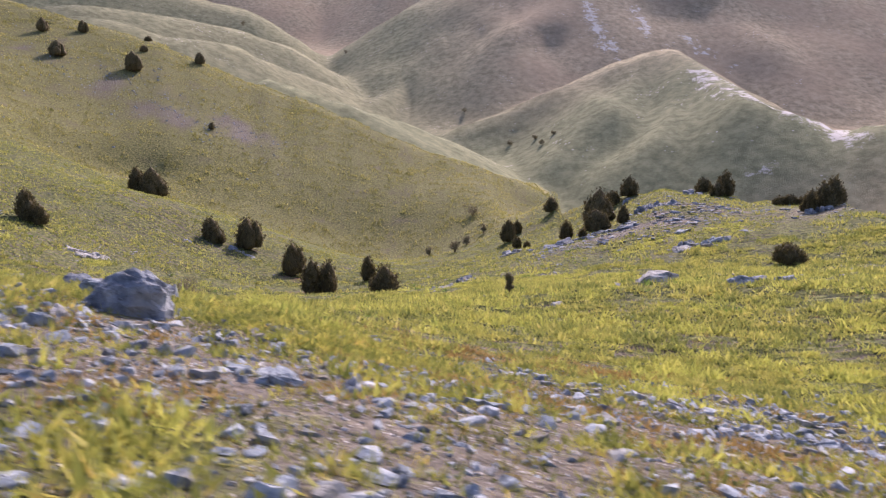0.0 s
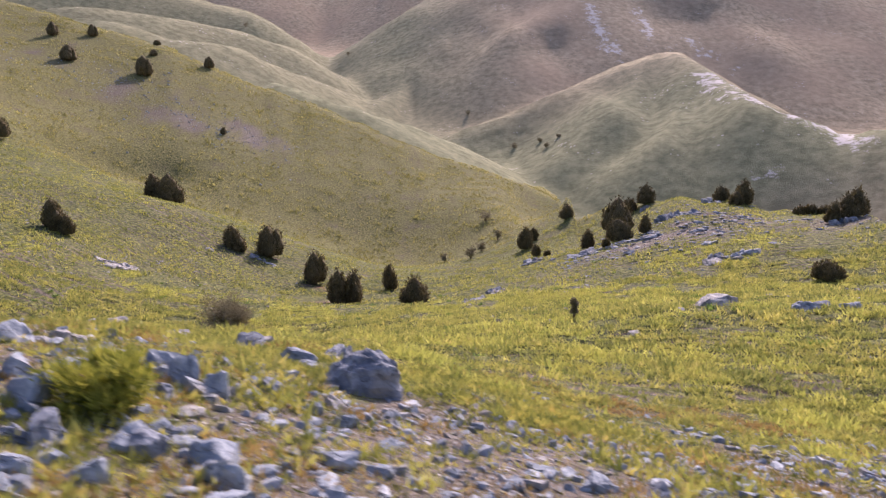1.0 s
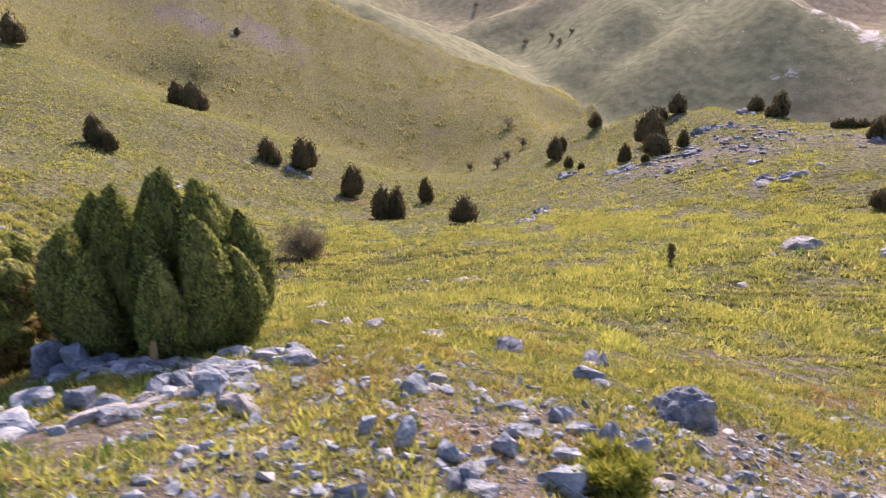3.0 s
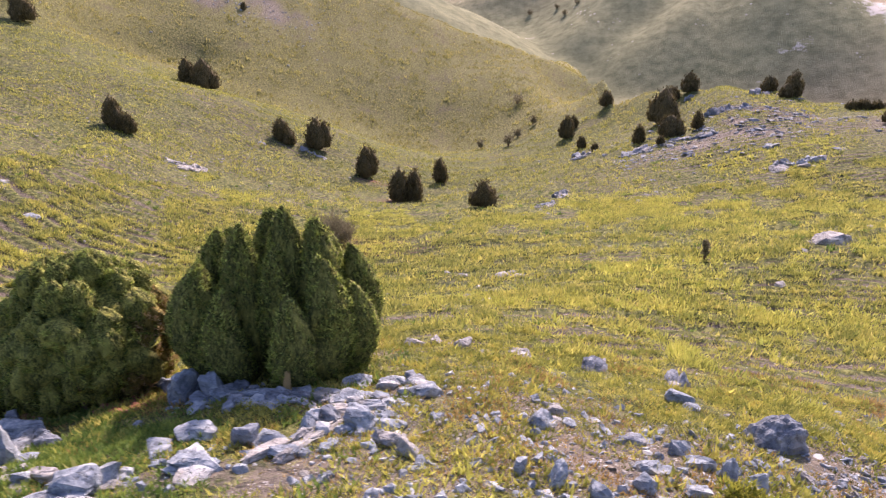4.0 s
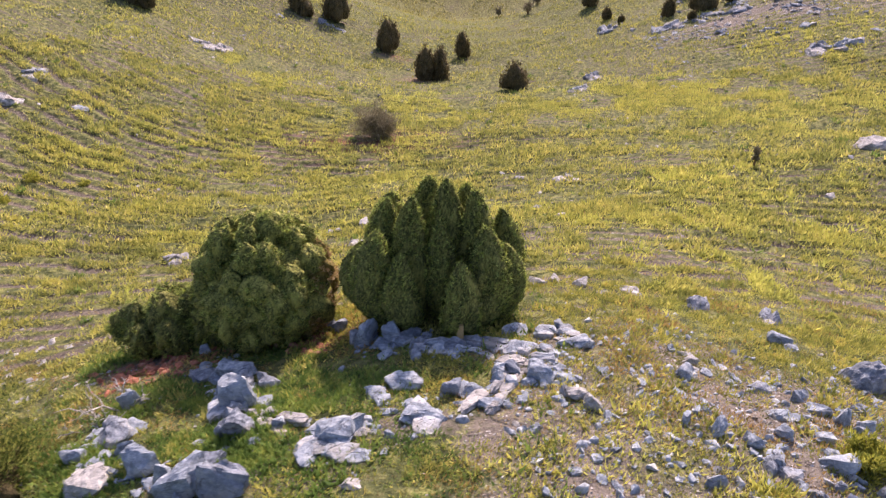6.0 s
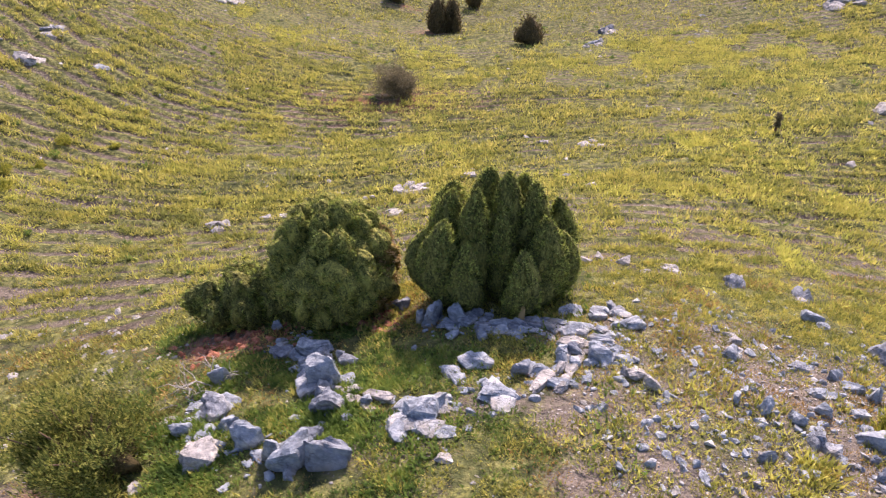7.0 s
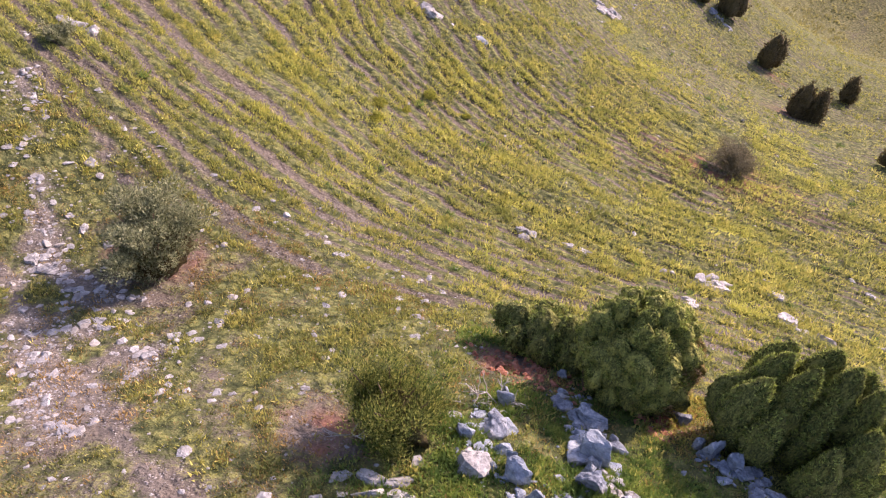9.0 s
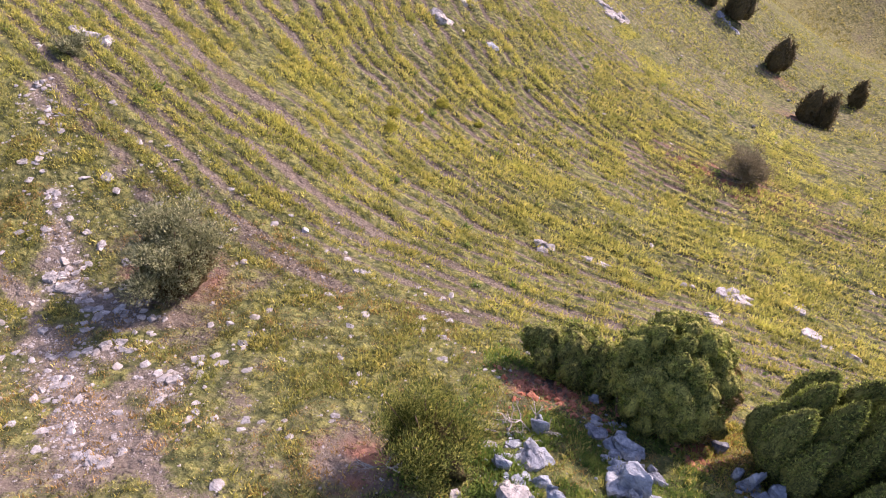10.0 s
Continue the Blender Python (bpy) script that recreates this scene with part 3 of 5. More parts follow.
def blob(x, y, cx, cy, rx, ry):
    return np.exp(-((x - cx) / rx) ** 2 - ((y - cy) / ry) ** 2)


def bedrock_share(x, y):
    """Bands of pale bedrock that lie bare or under a skin of gravel."""
    return np.max([np.exp(-(line_distance(x, y, line) / 1.0) ** 2) for line in BEDROCK], 0) * np.clip(0.55 + 1.1 * fbm(x / 1.5, y / 1.5, 2, 37), 0, 1)


def stony_share(x, y):
    """Where stones and gravel break through the turf."""
    s = 0.95 * blob(x, y, -4, 6, 9, 5) + 0.6 * blob(x, y, -3, 9, 5, 2.2) + 0.5 * (1 - trodden(x, y)) * (x < -33) * (y < 12) + 0.8 * blob(x, y, 5, 12, 6, 6) + 0.75 * blob(x, y, -12, 8, 7, 4) + 0.4 * blob(x, y, -42, 4, 10, 6)
    s = s + 0.3 * blob(x, y, -20, 9.5, 6, 3.5) + 0.6 * blob(x, y, -10, 26, 11, 3) + 0.8 * blob(x, y, 31, 100, 16, 9) + 0.6 * blob(x, y, 53, 97, 11, 7) + 0.55 * blob(x, y, -72, 222, 22, 15) + 0.35 * blob(x, y, -118, 234, 30, 18) + 0.35 * blob(x, y, 20, 40, 9, 6)
    return np.clip(s + bedrock_share(x, y) + 0.18 + 0.35 * fbm(x / 3.5, y / 3.5, 2, 31), 0, 1)


def trodden(x, y):
    """0 on the bare tracks that the herds have worn, 1 away from them."""
    d = np.min([line_distance(x, y, line) for line in TRAILS], 0) + 0.25 * value_noise(x / 1.2, y / 1.2, 44)
    return 1 - np.exp(-(d / 0.42) ** 2)


def gravel_share(x, y):
    """Bare gravel running across the slope below the boulder."""
    d = line_distance(x, y, GRAVEL)
    return np.exp(-(d / 1.9) ** 2) * np.clip(0.6 + 1.3 * fbm(x / 1.4, y / 1.1, 2, 85), 0, 1)


def ridge_bare(x, y):
    """Bare bands of dark bedrock and grey dirt on the far ridge."""
    band = np.exp(-(line_distance(x, y, [(16, 96), (23, 99.5), (29, 100), (35, 97.5)]) / 2.6) ** 2) + np.exp(-(line_distance(x, y, [(35, 121), (38, 117), (43, 112)]) / 2.2) ** 2)
    return np.clip((band + blob(x, y, 44.5, 105, 4.5, 4) + 0.8 * blob(x, y, 35, 107, 4, 3)) * np.clip(0.75 + 1.3 * fbm(x / 3.5, y / 2.5, 3, 82), 0, 1), 0, 1)


def grass_share(x, y):
    """How thickly the turf grows, between 0 and 1: thin on stony ground, trodden tracks and bare soil."""
    rows = tread_reach(x, y) * np.clip(0.92 + 0.8 * fbm(x / 11, y / 11, 3, 45), 0.45, 1.15) * np.clip(1.6 - y / 190, 0, 1)
    treads = tread_count(x, y, slope_height(x, y))
    g = 0.63 + 0.32 * fbm(x / 7, y / 7, 3, 41) + (0.30 - 0.12 * np.clip((y - 16) / 8, 0, 1)) * fbm(x / 1.2, y / 1.2, 2, 43) + 0.74 * rows * np.tanh(1.6 * np.sin(2 * np.pi * treads))
    worn = np.clip(np.cos(2 * np.pi * (treads - 0.75) / 3) - 0.72, 0, 1) / 0.28
    g = g - 0.3 * rows * worn * np.clip(0.4 + fbm(x / 11, y / 11, 2, 46), 0, 1)
    g = g - np.where(x > -27, 0.3, 0.05) * np.clip(stony_share(x, y) - 0.3, 0, 1) - 0.36 * blob(x, y, 2, 7.5, 8, 4) - 0.08 * blob(x, y, -44, 5, 13, 7) - 0.5 * blob(x, y, 31, 100, 15, 8) * np.clip(0.6 + fbm(x / 4, y / 4, 2, 53), 0, 1) - 0.4 * blob(x, y, 53, 97, 11, 6) - (0.5 * blob(x, y, -72, 222, 23, 15) + 0.3 * blob(x, y, -118, 234, 30, 18)) * np.clip(0.6 + fbm(x / 12, y / 12, 3, 35), 0, 1.3) - 0.7 * np.clip(fbm(x / 3.2, y / 3.2, 2, 48), 0, 1) * blob(x, y, -42, 6, 14, 9)
    g = g - 0.55 * bedrock_share(x, y) - 0.9 * ridge_bare(x, y) - 0.75 * np.clip(0.0 + 1.7 * fbm(x / 1.15, y / 0.95, 2, 77), 0, 1) * np.maximum(blob(x, y, -11, 8.5, 8, 5.5), blob(x, y, -2, 9, 7, 5))
    g = g - 0.38 * np.clip(0.08 + 1.7 * fbm(x / 1.2, y / 1.0, 2, 79), 0, 1) * blob(x, y, -41, 7, 14, 8)
    g = g - 0.45 * gravel_share(x, y) - 0.68 * (1 - trodden(x, y))
    for cx, cy, r in RED_SOIL:
        g = g - blob(x, y, cx, cy, r, r * 0.6) * np.clip(0.6 + 0.7 * fbm(x / 0.9, y / 0.9, 2, 34), 0, 1)
    return np.clip(g, 0, 1)


def shoulder(x, y):
    """1 on the near side of the shoulder's fold, 0 beyond it."""
    return np.clip((np.interp(x, (-150, -120, -98, -92, -88, -82, -68, -40), (128, 142, 154, 160, 168, 174, 170, 160)) - y) / 6, 0, 1)


def spread(lo, hi, step, far_lo, far_hi, growth=1.045):
    """Grid lines: even between lo and hi, wider and wider outside."""
    out = list(np.arange(lo, hi, step))
    s, v = step, lo
    while v > far_lo:
        s *= growth
        v -= s
        out.insert(0, v)
    s, v = step, out[-1]
    while v < far_hi:
        s *= growth
        v += s
        out.append(v)
    return np.array(out)


def build_ground():
    gx = spread(-76, 28, 0.44, -3600, 3600, 1.07)
    near = spread(2, 60, 0.35, -3000, 60, 1.1)
    gy = np.concatenate([near[near < 60], spread(60, 140, 0.5, 60, 4200, 1.042)])
    x, y = [a.ravel() for a in np.meshgrid(gx, gy)]
    z = height(x, y)
    nx, ny = len(gx), len(gy)
    i = (np.arange(ny - 1)[:, None] * nx + np.arange(nx - 1)[None, :]).ravel()
    me = mesh_np("ground", np.stack([x, y, z], 1), np.stack([i, i + 1, i + nx + 1, i + nx], 1), GROUND, True)
    distant = np.clip((y - 9 - np.interp(x / np.maximum(y, 20), CREST_A, CREST_Y)) / 12, 0, 1) * (y > 60)
    distant = np.maximum(distant, np.clip((np.hypot(x, y) - 420) / 60, 0, 1))
    scree = np.zeros(len(x))
    for wide, line in SCREES:
        scree = np.maximum(scree, np.exp(-(line_distance(x, y, line) / wide) ** 2) * 0.74)
    green = np.clip(0.55 - x / 150, 0, 0.85) * (y < 1000) + 0.9 * blob(x, y, 130, 440, 130, 85) + 1.0 * blob(x, y, 120, 350, 190, 75)
    red = np.zeros(len(x))
    for cx, cy, r in RED_SOIL:
        red = np.maximum(red, blob(x, y, cx, cy, r, r * 0.65) * np.clip(0.35 + 1.4 * fbm(x / 0.8, y / 0.8, 2, 34), 0, 0.85))
    # dry marks the hill beyond the fold, whose turf is paled for haze
    for name, values in (("grass", grass_share(x, y)), ("stony", stony_share(x, y)), ("distant", distant), ("dry", np.clip((y - 150) / 25, 0, 1) * np.clip((0.16 - x / np.maximum(y, 20)) / 0.05, 0, 1) * (1 - shoulder(x, y))), ("scree", scree), ("green", np.clip(green, 0, 1)), ("red", red)):
        me.attributes.new(name, "FLOAT", "POINT").data.foreach_set("value", values.astype(np.float32))
    return tagged(new("ground", me), "grassy mountainside with stony patches, sheep tracks and bare soil", "ground", kind="structure")


build_ground()


# ---- junipers by the knoll ----
def juniper_cluster(lobes, label, seed, count, size, kind="flame", lump=0.1, clump=(6, 0.4), lift=1.7, bulge=0.4, dry=(), mass=JUNIPER_MASS):
    """Many lobes of needles round a few stems. A lobe: x, y, height, radius and, where it starts above the ground, its foot."""
    rng = np.random.default_rng(seed)
    tree = tagged(new("juniper_tree"), label, "tree")
    for k, (lx, ly, lh, lr, *low) in enumerate(lobes):
        base = 0.22 + (low[0] if low else 0.0)

        def swell(v):
            rise = np.clip(v[:, 2] / lh, 0, 1)
            out = 0.8 + bulge * np.sin(np.pi * rise * 0.8)
            return v + np.stack([lx * out, ly * out, np.full(len(v), base)], 1)
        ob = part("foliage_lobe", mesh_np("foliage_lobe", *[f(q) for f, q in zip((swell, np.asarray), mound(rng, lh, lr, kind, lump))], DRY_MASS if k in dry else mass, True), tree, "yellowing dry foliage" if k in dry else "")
        v, f = crown(rng, lh, lr * 1.02, int(count * lh * lr), size, kind, lump, lift, 0.27, *clump)
        part("spray", mesh_np("spray", swell(v), f, STRAW if k in dry else JUNIPER), ob)["kind"] = "stuff"
        if k % 2 == 0:
            part("stem", mesh_np("stem", *stick([(lx * 0.35, ly * 0.35, -0.3), (lx * 0.55, ly * 0.55, 0.3), (lx * 0.8, ly * 0.8, lh * 0.35), (lx, ly, lh * 0.6 + base - 0.22)], (0.15, 0.12, 0.08, 0.03)), BARK, True), tree)
    return tree


BIG = [(-1.75, -0.95, 3.5, 0.72), (-1.0, -1.5, 3.0, 0.55), (0.75, -1.95, 3.05, 0.55), (1.5, -1.15, 3.75, 0.7), (0.15, -0.75, 3.7, 0.5), (2.15, -0.7, 2.9, 0.55), (-2.3, -0.3, 2.7, 0.55),
       (-1.5, 0.1, 4.0, 0.7), (-0.7, -0.45, 4.35, 0.62), (0.35, 0.1, 4.65, 0.68), (1.2, -0.1, 4.4, 0.66), (2.1, 0.3, 3.5, 0.62), (-1.4, 1.0, 3.7, 0.8), (-0.2, 0.9, 4.3, 0.8), (1.0, 1.0, 4.0, 0.8)]
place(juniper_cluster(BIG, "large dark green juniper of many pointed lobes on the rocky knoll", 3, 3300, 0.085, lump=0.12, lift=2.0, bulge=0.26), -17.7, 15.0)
ROUND, YELLOWING = [(0.0, 0.0, 3.85, 2.05, 0.0), (-0.3, 0.2, 4.0, 1.5, 0.0)], []
for level, count, away in ((0.45, 11, 2.1), (1.15, 12, 2.3), (1.9, 12, 2.2), (2.6, 10, 1.85), (3.15, 7, 1.25), (3.5, 3, 0.55)):
    for k in range(count):
        a = 2 * math.pi * (k + 0.31 * level + 0.2 * math.sin(9.1 * k + level)) / count
        if math.cos(a) > 0.75 and level < 2:
            YELLOWING.append(len(ROUND))
        ROUND.append((away * math.cos(a), away * math.sin(a), 1.15 + 0.2 * math.sin(5.7 * k + level), 0.43 + 0.09 * math.sin(3.1 * k + 2 * level), level))
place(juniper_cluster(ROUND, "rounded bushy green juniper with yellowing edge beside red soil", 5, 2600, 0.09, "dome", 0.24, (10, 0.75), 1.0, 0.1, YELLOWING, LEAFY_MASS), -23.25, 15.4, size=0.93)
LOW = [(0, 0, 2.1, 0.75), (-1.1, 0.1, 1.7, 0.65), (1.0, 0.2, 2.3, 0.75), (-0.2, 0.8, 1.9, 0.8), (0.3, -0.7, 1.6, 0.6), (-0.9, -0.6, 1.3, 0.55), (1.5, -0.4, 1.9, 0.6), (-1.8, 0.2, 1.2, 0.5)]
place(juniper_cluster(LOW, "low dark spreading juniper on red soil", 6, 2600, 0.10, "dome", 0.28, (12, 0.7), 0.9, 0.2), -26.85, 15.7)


# ---- junipers on the slopes ----
def juniper(height_m, width, seed, count=650):
    rng = np.random.default_rng(seed)
    tree = tagged(new("juniper_tree"), "dark conical juniper standing on the grassy slope", "tree", "junipers on the slopes")
    bare = 0.06 * height_m
    leaves, masses = [], []
    for k in range(5):
        a = 2 * math.pi * (k + rng.uniform(0, 0.7)) / 4
        off = width * (0.03 if k == 0 else rng.uniform(0.17, 0.26))
        c = np.array([off * math.cos(a), off * math.sin(a), bare])
        h, r = height_m * (0.94 if k == 0 else rng.uniform(0.5, 0.86)), width * (0.34 if k == 0 else rng.uniform(0.2, 0.27))
        v, f = mound(rng, h * 0.93, r * 0.84, "egg", 0.22, 12, 14)
        masses.append((v + c, f))
        v, f = crown(rng, h, r, count // 5, 0.16 + height_m * 0.025, "egg", 0.24, 1.9, 0.34, 6, 0.6)
        leaves.append((v + c, f))
    crown_ob = part("crown", mesh_np("crown", *join(masses), FAR_MASS, True), tree)
    part("spray", mesh_np("spray", *join(leaves), FAR_JUNIPER), crown_ob)["kind"] = "stuff"
    part("trunk", mesh_np("trunk", *stick([(0, 0, -0.4), (0.02, 0, bare + 0.3), (0, 0.03, height_m * 0.6)], (width * 0.06, width * 0.05, 0.03)), BARK, True), tree)
    return tree


SLOPE_TREES = [(-146.6, 261.6, 5.5, 5.0), (-129.6, 238.2, 5.8, 6.3), (-136.7, 271.4, 5.0, 4.5), (-107.4, 245.4, 7.5, 7.1), (-117, 283, 2.4, 3.4), (-112.7, 267.5, 2.7, 3.4), (-94.5, 275, 4.9, 4.9), (-72.7, 218, 2.6, 2.2)]
BOWL_TREES = [(-72.2, 160.6, 6.4, 4.6), (-70.3, 159.8, 5.2, 4.2), (-67.2, 157.8, 7.8, 7.2), (-63.6, 103.2, 4.8, 3.4), (-62.2, 102, 3.6, 3.0), (-60.6, 101.2, 3.2, 3.0), (-42.6, 123.4, 4.6, 4.0), (-41, 122.6, 3.0, 3.2), (-36.4, 125.7, 6.4, 5.7), (-26.5, 117.5, 6.2, 4.8), (-19.5, 98.1, 5.7, 3.7),
              (-17.2, 99.2, 5.5, 3.6), (-13.2, 117.6, 5.1, 3.0), (-7.4, 84.5, 3.8, 4), (-103.3, 154.1, 7.2, 6.3)]
RIDGE_TREES = [(24.6, 154.3, 3.7, 4.1), (13.9, 143, 5.2, 3.7), (16.5, 149.4, 3.2, 2.3), (14.1, 127.6, 2.4, 2.0), (15.1, 120.8, 1.5, 1.4), (20.8, 113.5, 3.4, 2.4), (30, 130.5, 7.6, 7), (25.3, 111, 4.2, 4.9), (21.9, 105, 1.6, 1.5),
               (29.6, 111, 3.3, 2.2), (36.3, 145, 3.5, 3.6), (39.2, 144, 4.7, 4.3), (50.4, 132, 3.5, 3.5), (52.3, 126, 5.0, 3.8), (49.9, 123.9, 2.9, 3.1), (52.9, 97.9, 3.6, 2.6), (55.6, 99.2, 4.2, 3.6), (57.6, 100.4, 4.5, 3.9),
               (31.8, 61.4, 2.0, 3.2), (56.5, 114, 1.8, 2.6), (58.2, 113.6, 1.9, 2.8), (60, 113, 1.7, 2.6), (62.2, 112, 1.9, 2.8), (64.4, 111, 1.8, 2.8)]
for trees in (SLOPE_TREES, BOWL_TREES, RIDGE_TREES):
    for k, (x, y, h, w) in enumerate(trees):
        place(juniper(h, w, int(5000 + x * 7 + y * 3), 900 if y > 180 else 3200), x, y, 0.1, k * 67)


# ---- bushes ----
def bush(label, seed, height_m, radius, mat, count, size, stems=9, category="bush", wide=0.4, spready=1.0, lift=0.8, dense=False):
    """A many-stemmed bush: bare stems fan out from the ground and end in loose clumps of leaves; dense adds a hidden
    dark core.
    """
    rng = np.random.default_rng(seed)
    ob = tagged(new("bush"), label, category)
    clumps = []
    for k in range(stems):
        a = 2 * math.pi * k / stems + rng.uniform(-0.3, 0.3)
        r = radius * rng.uniform(0.2, 0.8) * (0.15 if k == 0 else 1) * spready
        h = height_m * rng.uniform(0.45, 0.9)
        tip = np.array([r * math.cos(a), r * math.sin(a), h])
        part("stem", mesh_np("stem", *stick([(tip[0] * 0.08, tip[1] * 0.08, -0.25), tuple(tip * 0.4 + np.array([0, 0, 0.1 * h])), tuple(tip)], (0.07, 0.045, 0.015), 5), BARK, True), ob)
        for q in range(7):
            c = tip * rng.uniform(0.3, 1.0) + rng.normal(0, radius * 0.2, 3) * np.array([1, 1, 0.6])
            c[2] = max(c[2], 0.35 * height_m * rng.uniform(0.5, 1.0))
            m = count // (stems * 7)
            d = unit(rng.normal(size=(m, 3)))
            rad = radius * rng.uniform(0.17, 0.32)
            root = c + d * rad * rng.uniform(0.35, 1.0, (m, 1)) ** 0.6 * np.array([1, 1, 0.8])
            way = unit(d + np.array([0, 0, lift]) + rng.normal(0, 0.4, (m, 3)))
            length = size * rng.uniform(0.6, 1.5, m)
            clumps.append(spears(root, way, length, length * wide * 1.15, rng))
    v, f = join(clumps)
    v[:, 2] = np.maximum(v[:, 2], 0.02)
    # dark unseen mound added among the leaves to block light
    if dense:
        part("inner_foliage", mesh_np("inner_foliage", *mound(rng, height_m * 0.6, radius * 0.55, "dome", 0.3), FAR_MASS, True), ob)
    part("foliage", mesh_np("foliage", v, f, mat), ob)["kind"] = "stuff"
    return ob


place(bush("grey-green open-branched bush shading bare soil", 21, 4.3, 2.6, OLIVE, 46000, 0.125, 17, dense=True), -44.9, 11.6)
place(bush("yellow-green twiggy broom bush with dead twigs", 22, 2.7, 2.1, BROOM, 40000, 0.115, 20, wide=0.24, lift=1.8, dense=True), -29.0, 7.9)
place(bush("grey-brown leafless-looking bush on a red bare patch", 23, 3.4, 3.0, BROWN_BUSH, 17000, 0.17, 16, wide=0.25), -23.65, 60.2)
place(bush("small rounded green bush on the trodden slope", 26, 1.5, 1.1, OLIVE, 2500, 0.16, 7), -63.4, 20.4)
place(bush("small ragged brownish sapling on the open slope", 24, 1.7, 0.42, BROWN_BUSH, 2200, 0.1, 5, "sapling", spready=0.7, lift=1.2), 3.95, 39.1)
for q, (x, y, w) in enumerate([(-49.9, 38.0, 0.75), (-48.5, 35.3, 0.85), (-48.9, 44.2, 0.8), (-45.3, 44.8, 0.5), (-48.6, 39.9, 0.45)]):
    place(bush("bright yellow-green cushion of herbs on the slope", 60 + q, 0.75 * w, w, YELLOW_BUSH, 1500, 0.14, 6, "herb cushion", wide=0.3), x, y)
place(bush("low rounded yellow-green bush among grey rocks", 25, 0.8, 0.68, YELLOW_BUSH, 5000, 0.11, 8, wide=0.3, lift=1.0), -8.0, 7.45)
for k, (x, y, h, w) in enumerate([(-3.3, 159.8, 2.4, 2.2), (2.8, 155, 2.9, 2.9), (10.1, 168, 3.6, 2.0), (8.2, 187.7, 3.2, 4.8), (5.7, 162, 2.5, 3.0)]):
    place(bush("brownish leafless shrub in the gully", 30 + k, h, w / 2, BROWN_BUSH, 700, 0.3, 6), x, y)


for k, (x, y, h) in enumerate([(44, 456, 3.6), (59, 444, 3.2), (61, 425, 3), (69, 432, 2.6), (17, 551, 4), (-211, 755, 5), (-177, 732, 5), (-106, 776, 5)]):
    place(bush("brown shrub on the slope across the valley", 40 + k, h, h * 0.8, BROWN_BUSH, 500, 0.5, 5), x, y)


def dead_branch(label, seed, reach, count):
    """A bleached dead branch that forks again and again."""
    rng = np.random.default_rng(seed)
    ob = tagged(new("dead_branch"), label, "branch")

    def fork(start, way, length, thick, level, parent):
        way = way / np.linalg.norm(way)
        bend = start + way * length * 0.5 + rng.normal(0, length * 0.08, 3)
        end = start + way * length + rng.normal(0, length * 0.1, 3)
        me = mesh_np("twig", *stick([tuple(start), tuple(bend), tuple(end)], (thick, thick * 0.8, thick * 0.5), 5), GREY_WOOD, True)
        mine = part("limb" if level == 0 else "twig", me, parent)
        if level < 2:
            for _ in range(3):
                fork(end if rng.uniform() < 0.5 else bend, way + rng.normal(0, 0.6, 3), length * rng.uniform(0.45, 0.7), thick * 0.6, level + 1, ob if level == 0 else parent)
        return mine

    for q in range(count):
        a = 2 * math.pi * q / count + rng.uniform(-0.4, 0.4)
        fork(np.array([0.0, 0.0, -0.05]), np.array([math.cos(a), math.sin(a), rng.uniform(0.3, 0.9)]), reach * rng.uniform(0.4, 0.6), 0.035, 0, ob)
    return ob


place(dead_branch("bleached grey dead juniper branch lying among rocks", 61, 1.5, 4), -26.6, 11.1)
place(dead_branch("bare pale dead twigs beside the broom bush", 62, 1.3, 3), -29.9, 6.9)
place(dead_branch("bleached dead wood beside a spreading juniper", 63, 1.1, 3), -27.3, 10.6)
stump = tagged(new("stump"), "short weathered tan stump at the juniper's foot", "stump")
part("wood", mesh_np("wood", *stick([(0, 0, -0.2), (0.02, 0, 0.3), (0.05, 0.02, 0.62)], (0.12, 0.1, 0.06), 8), STRAW, True), stump)
place(stump, -17.0, 12.4)


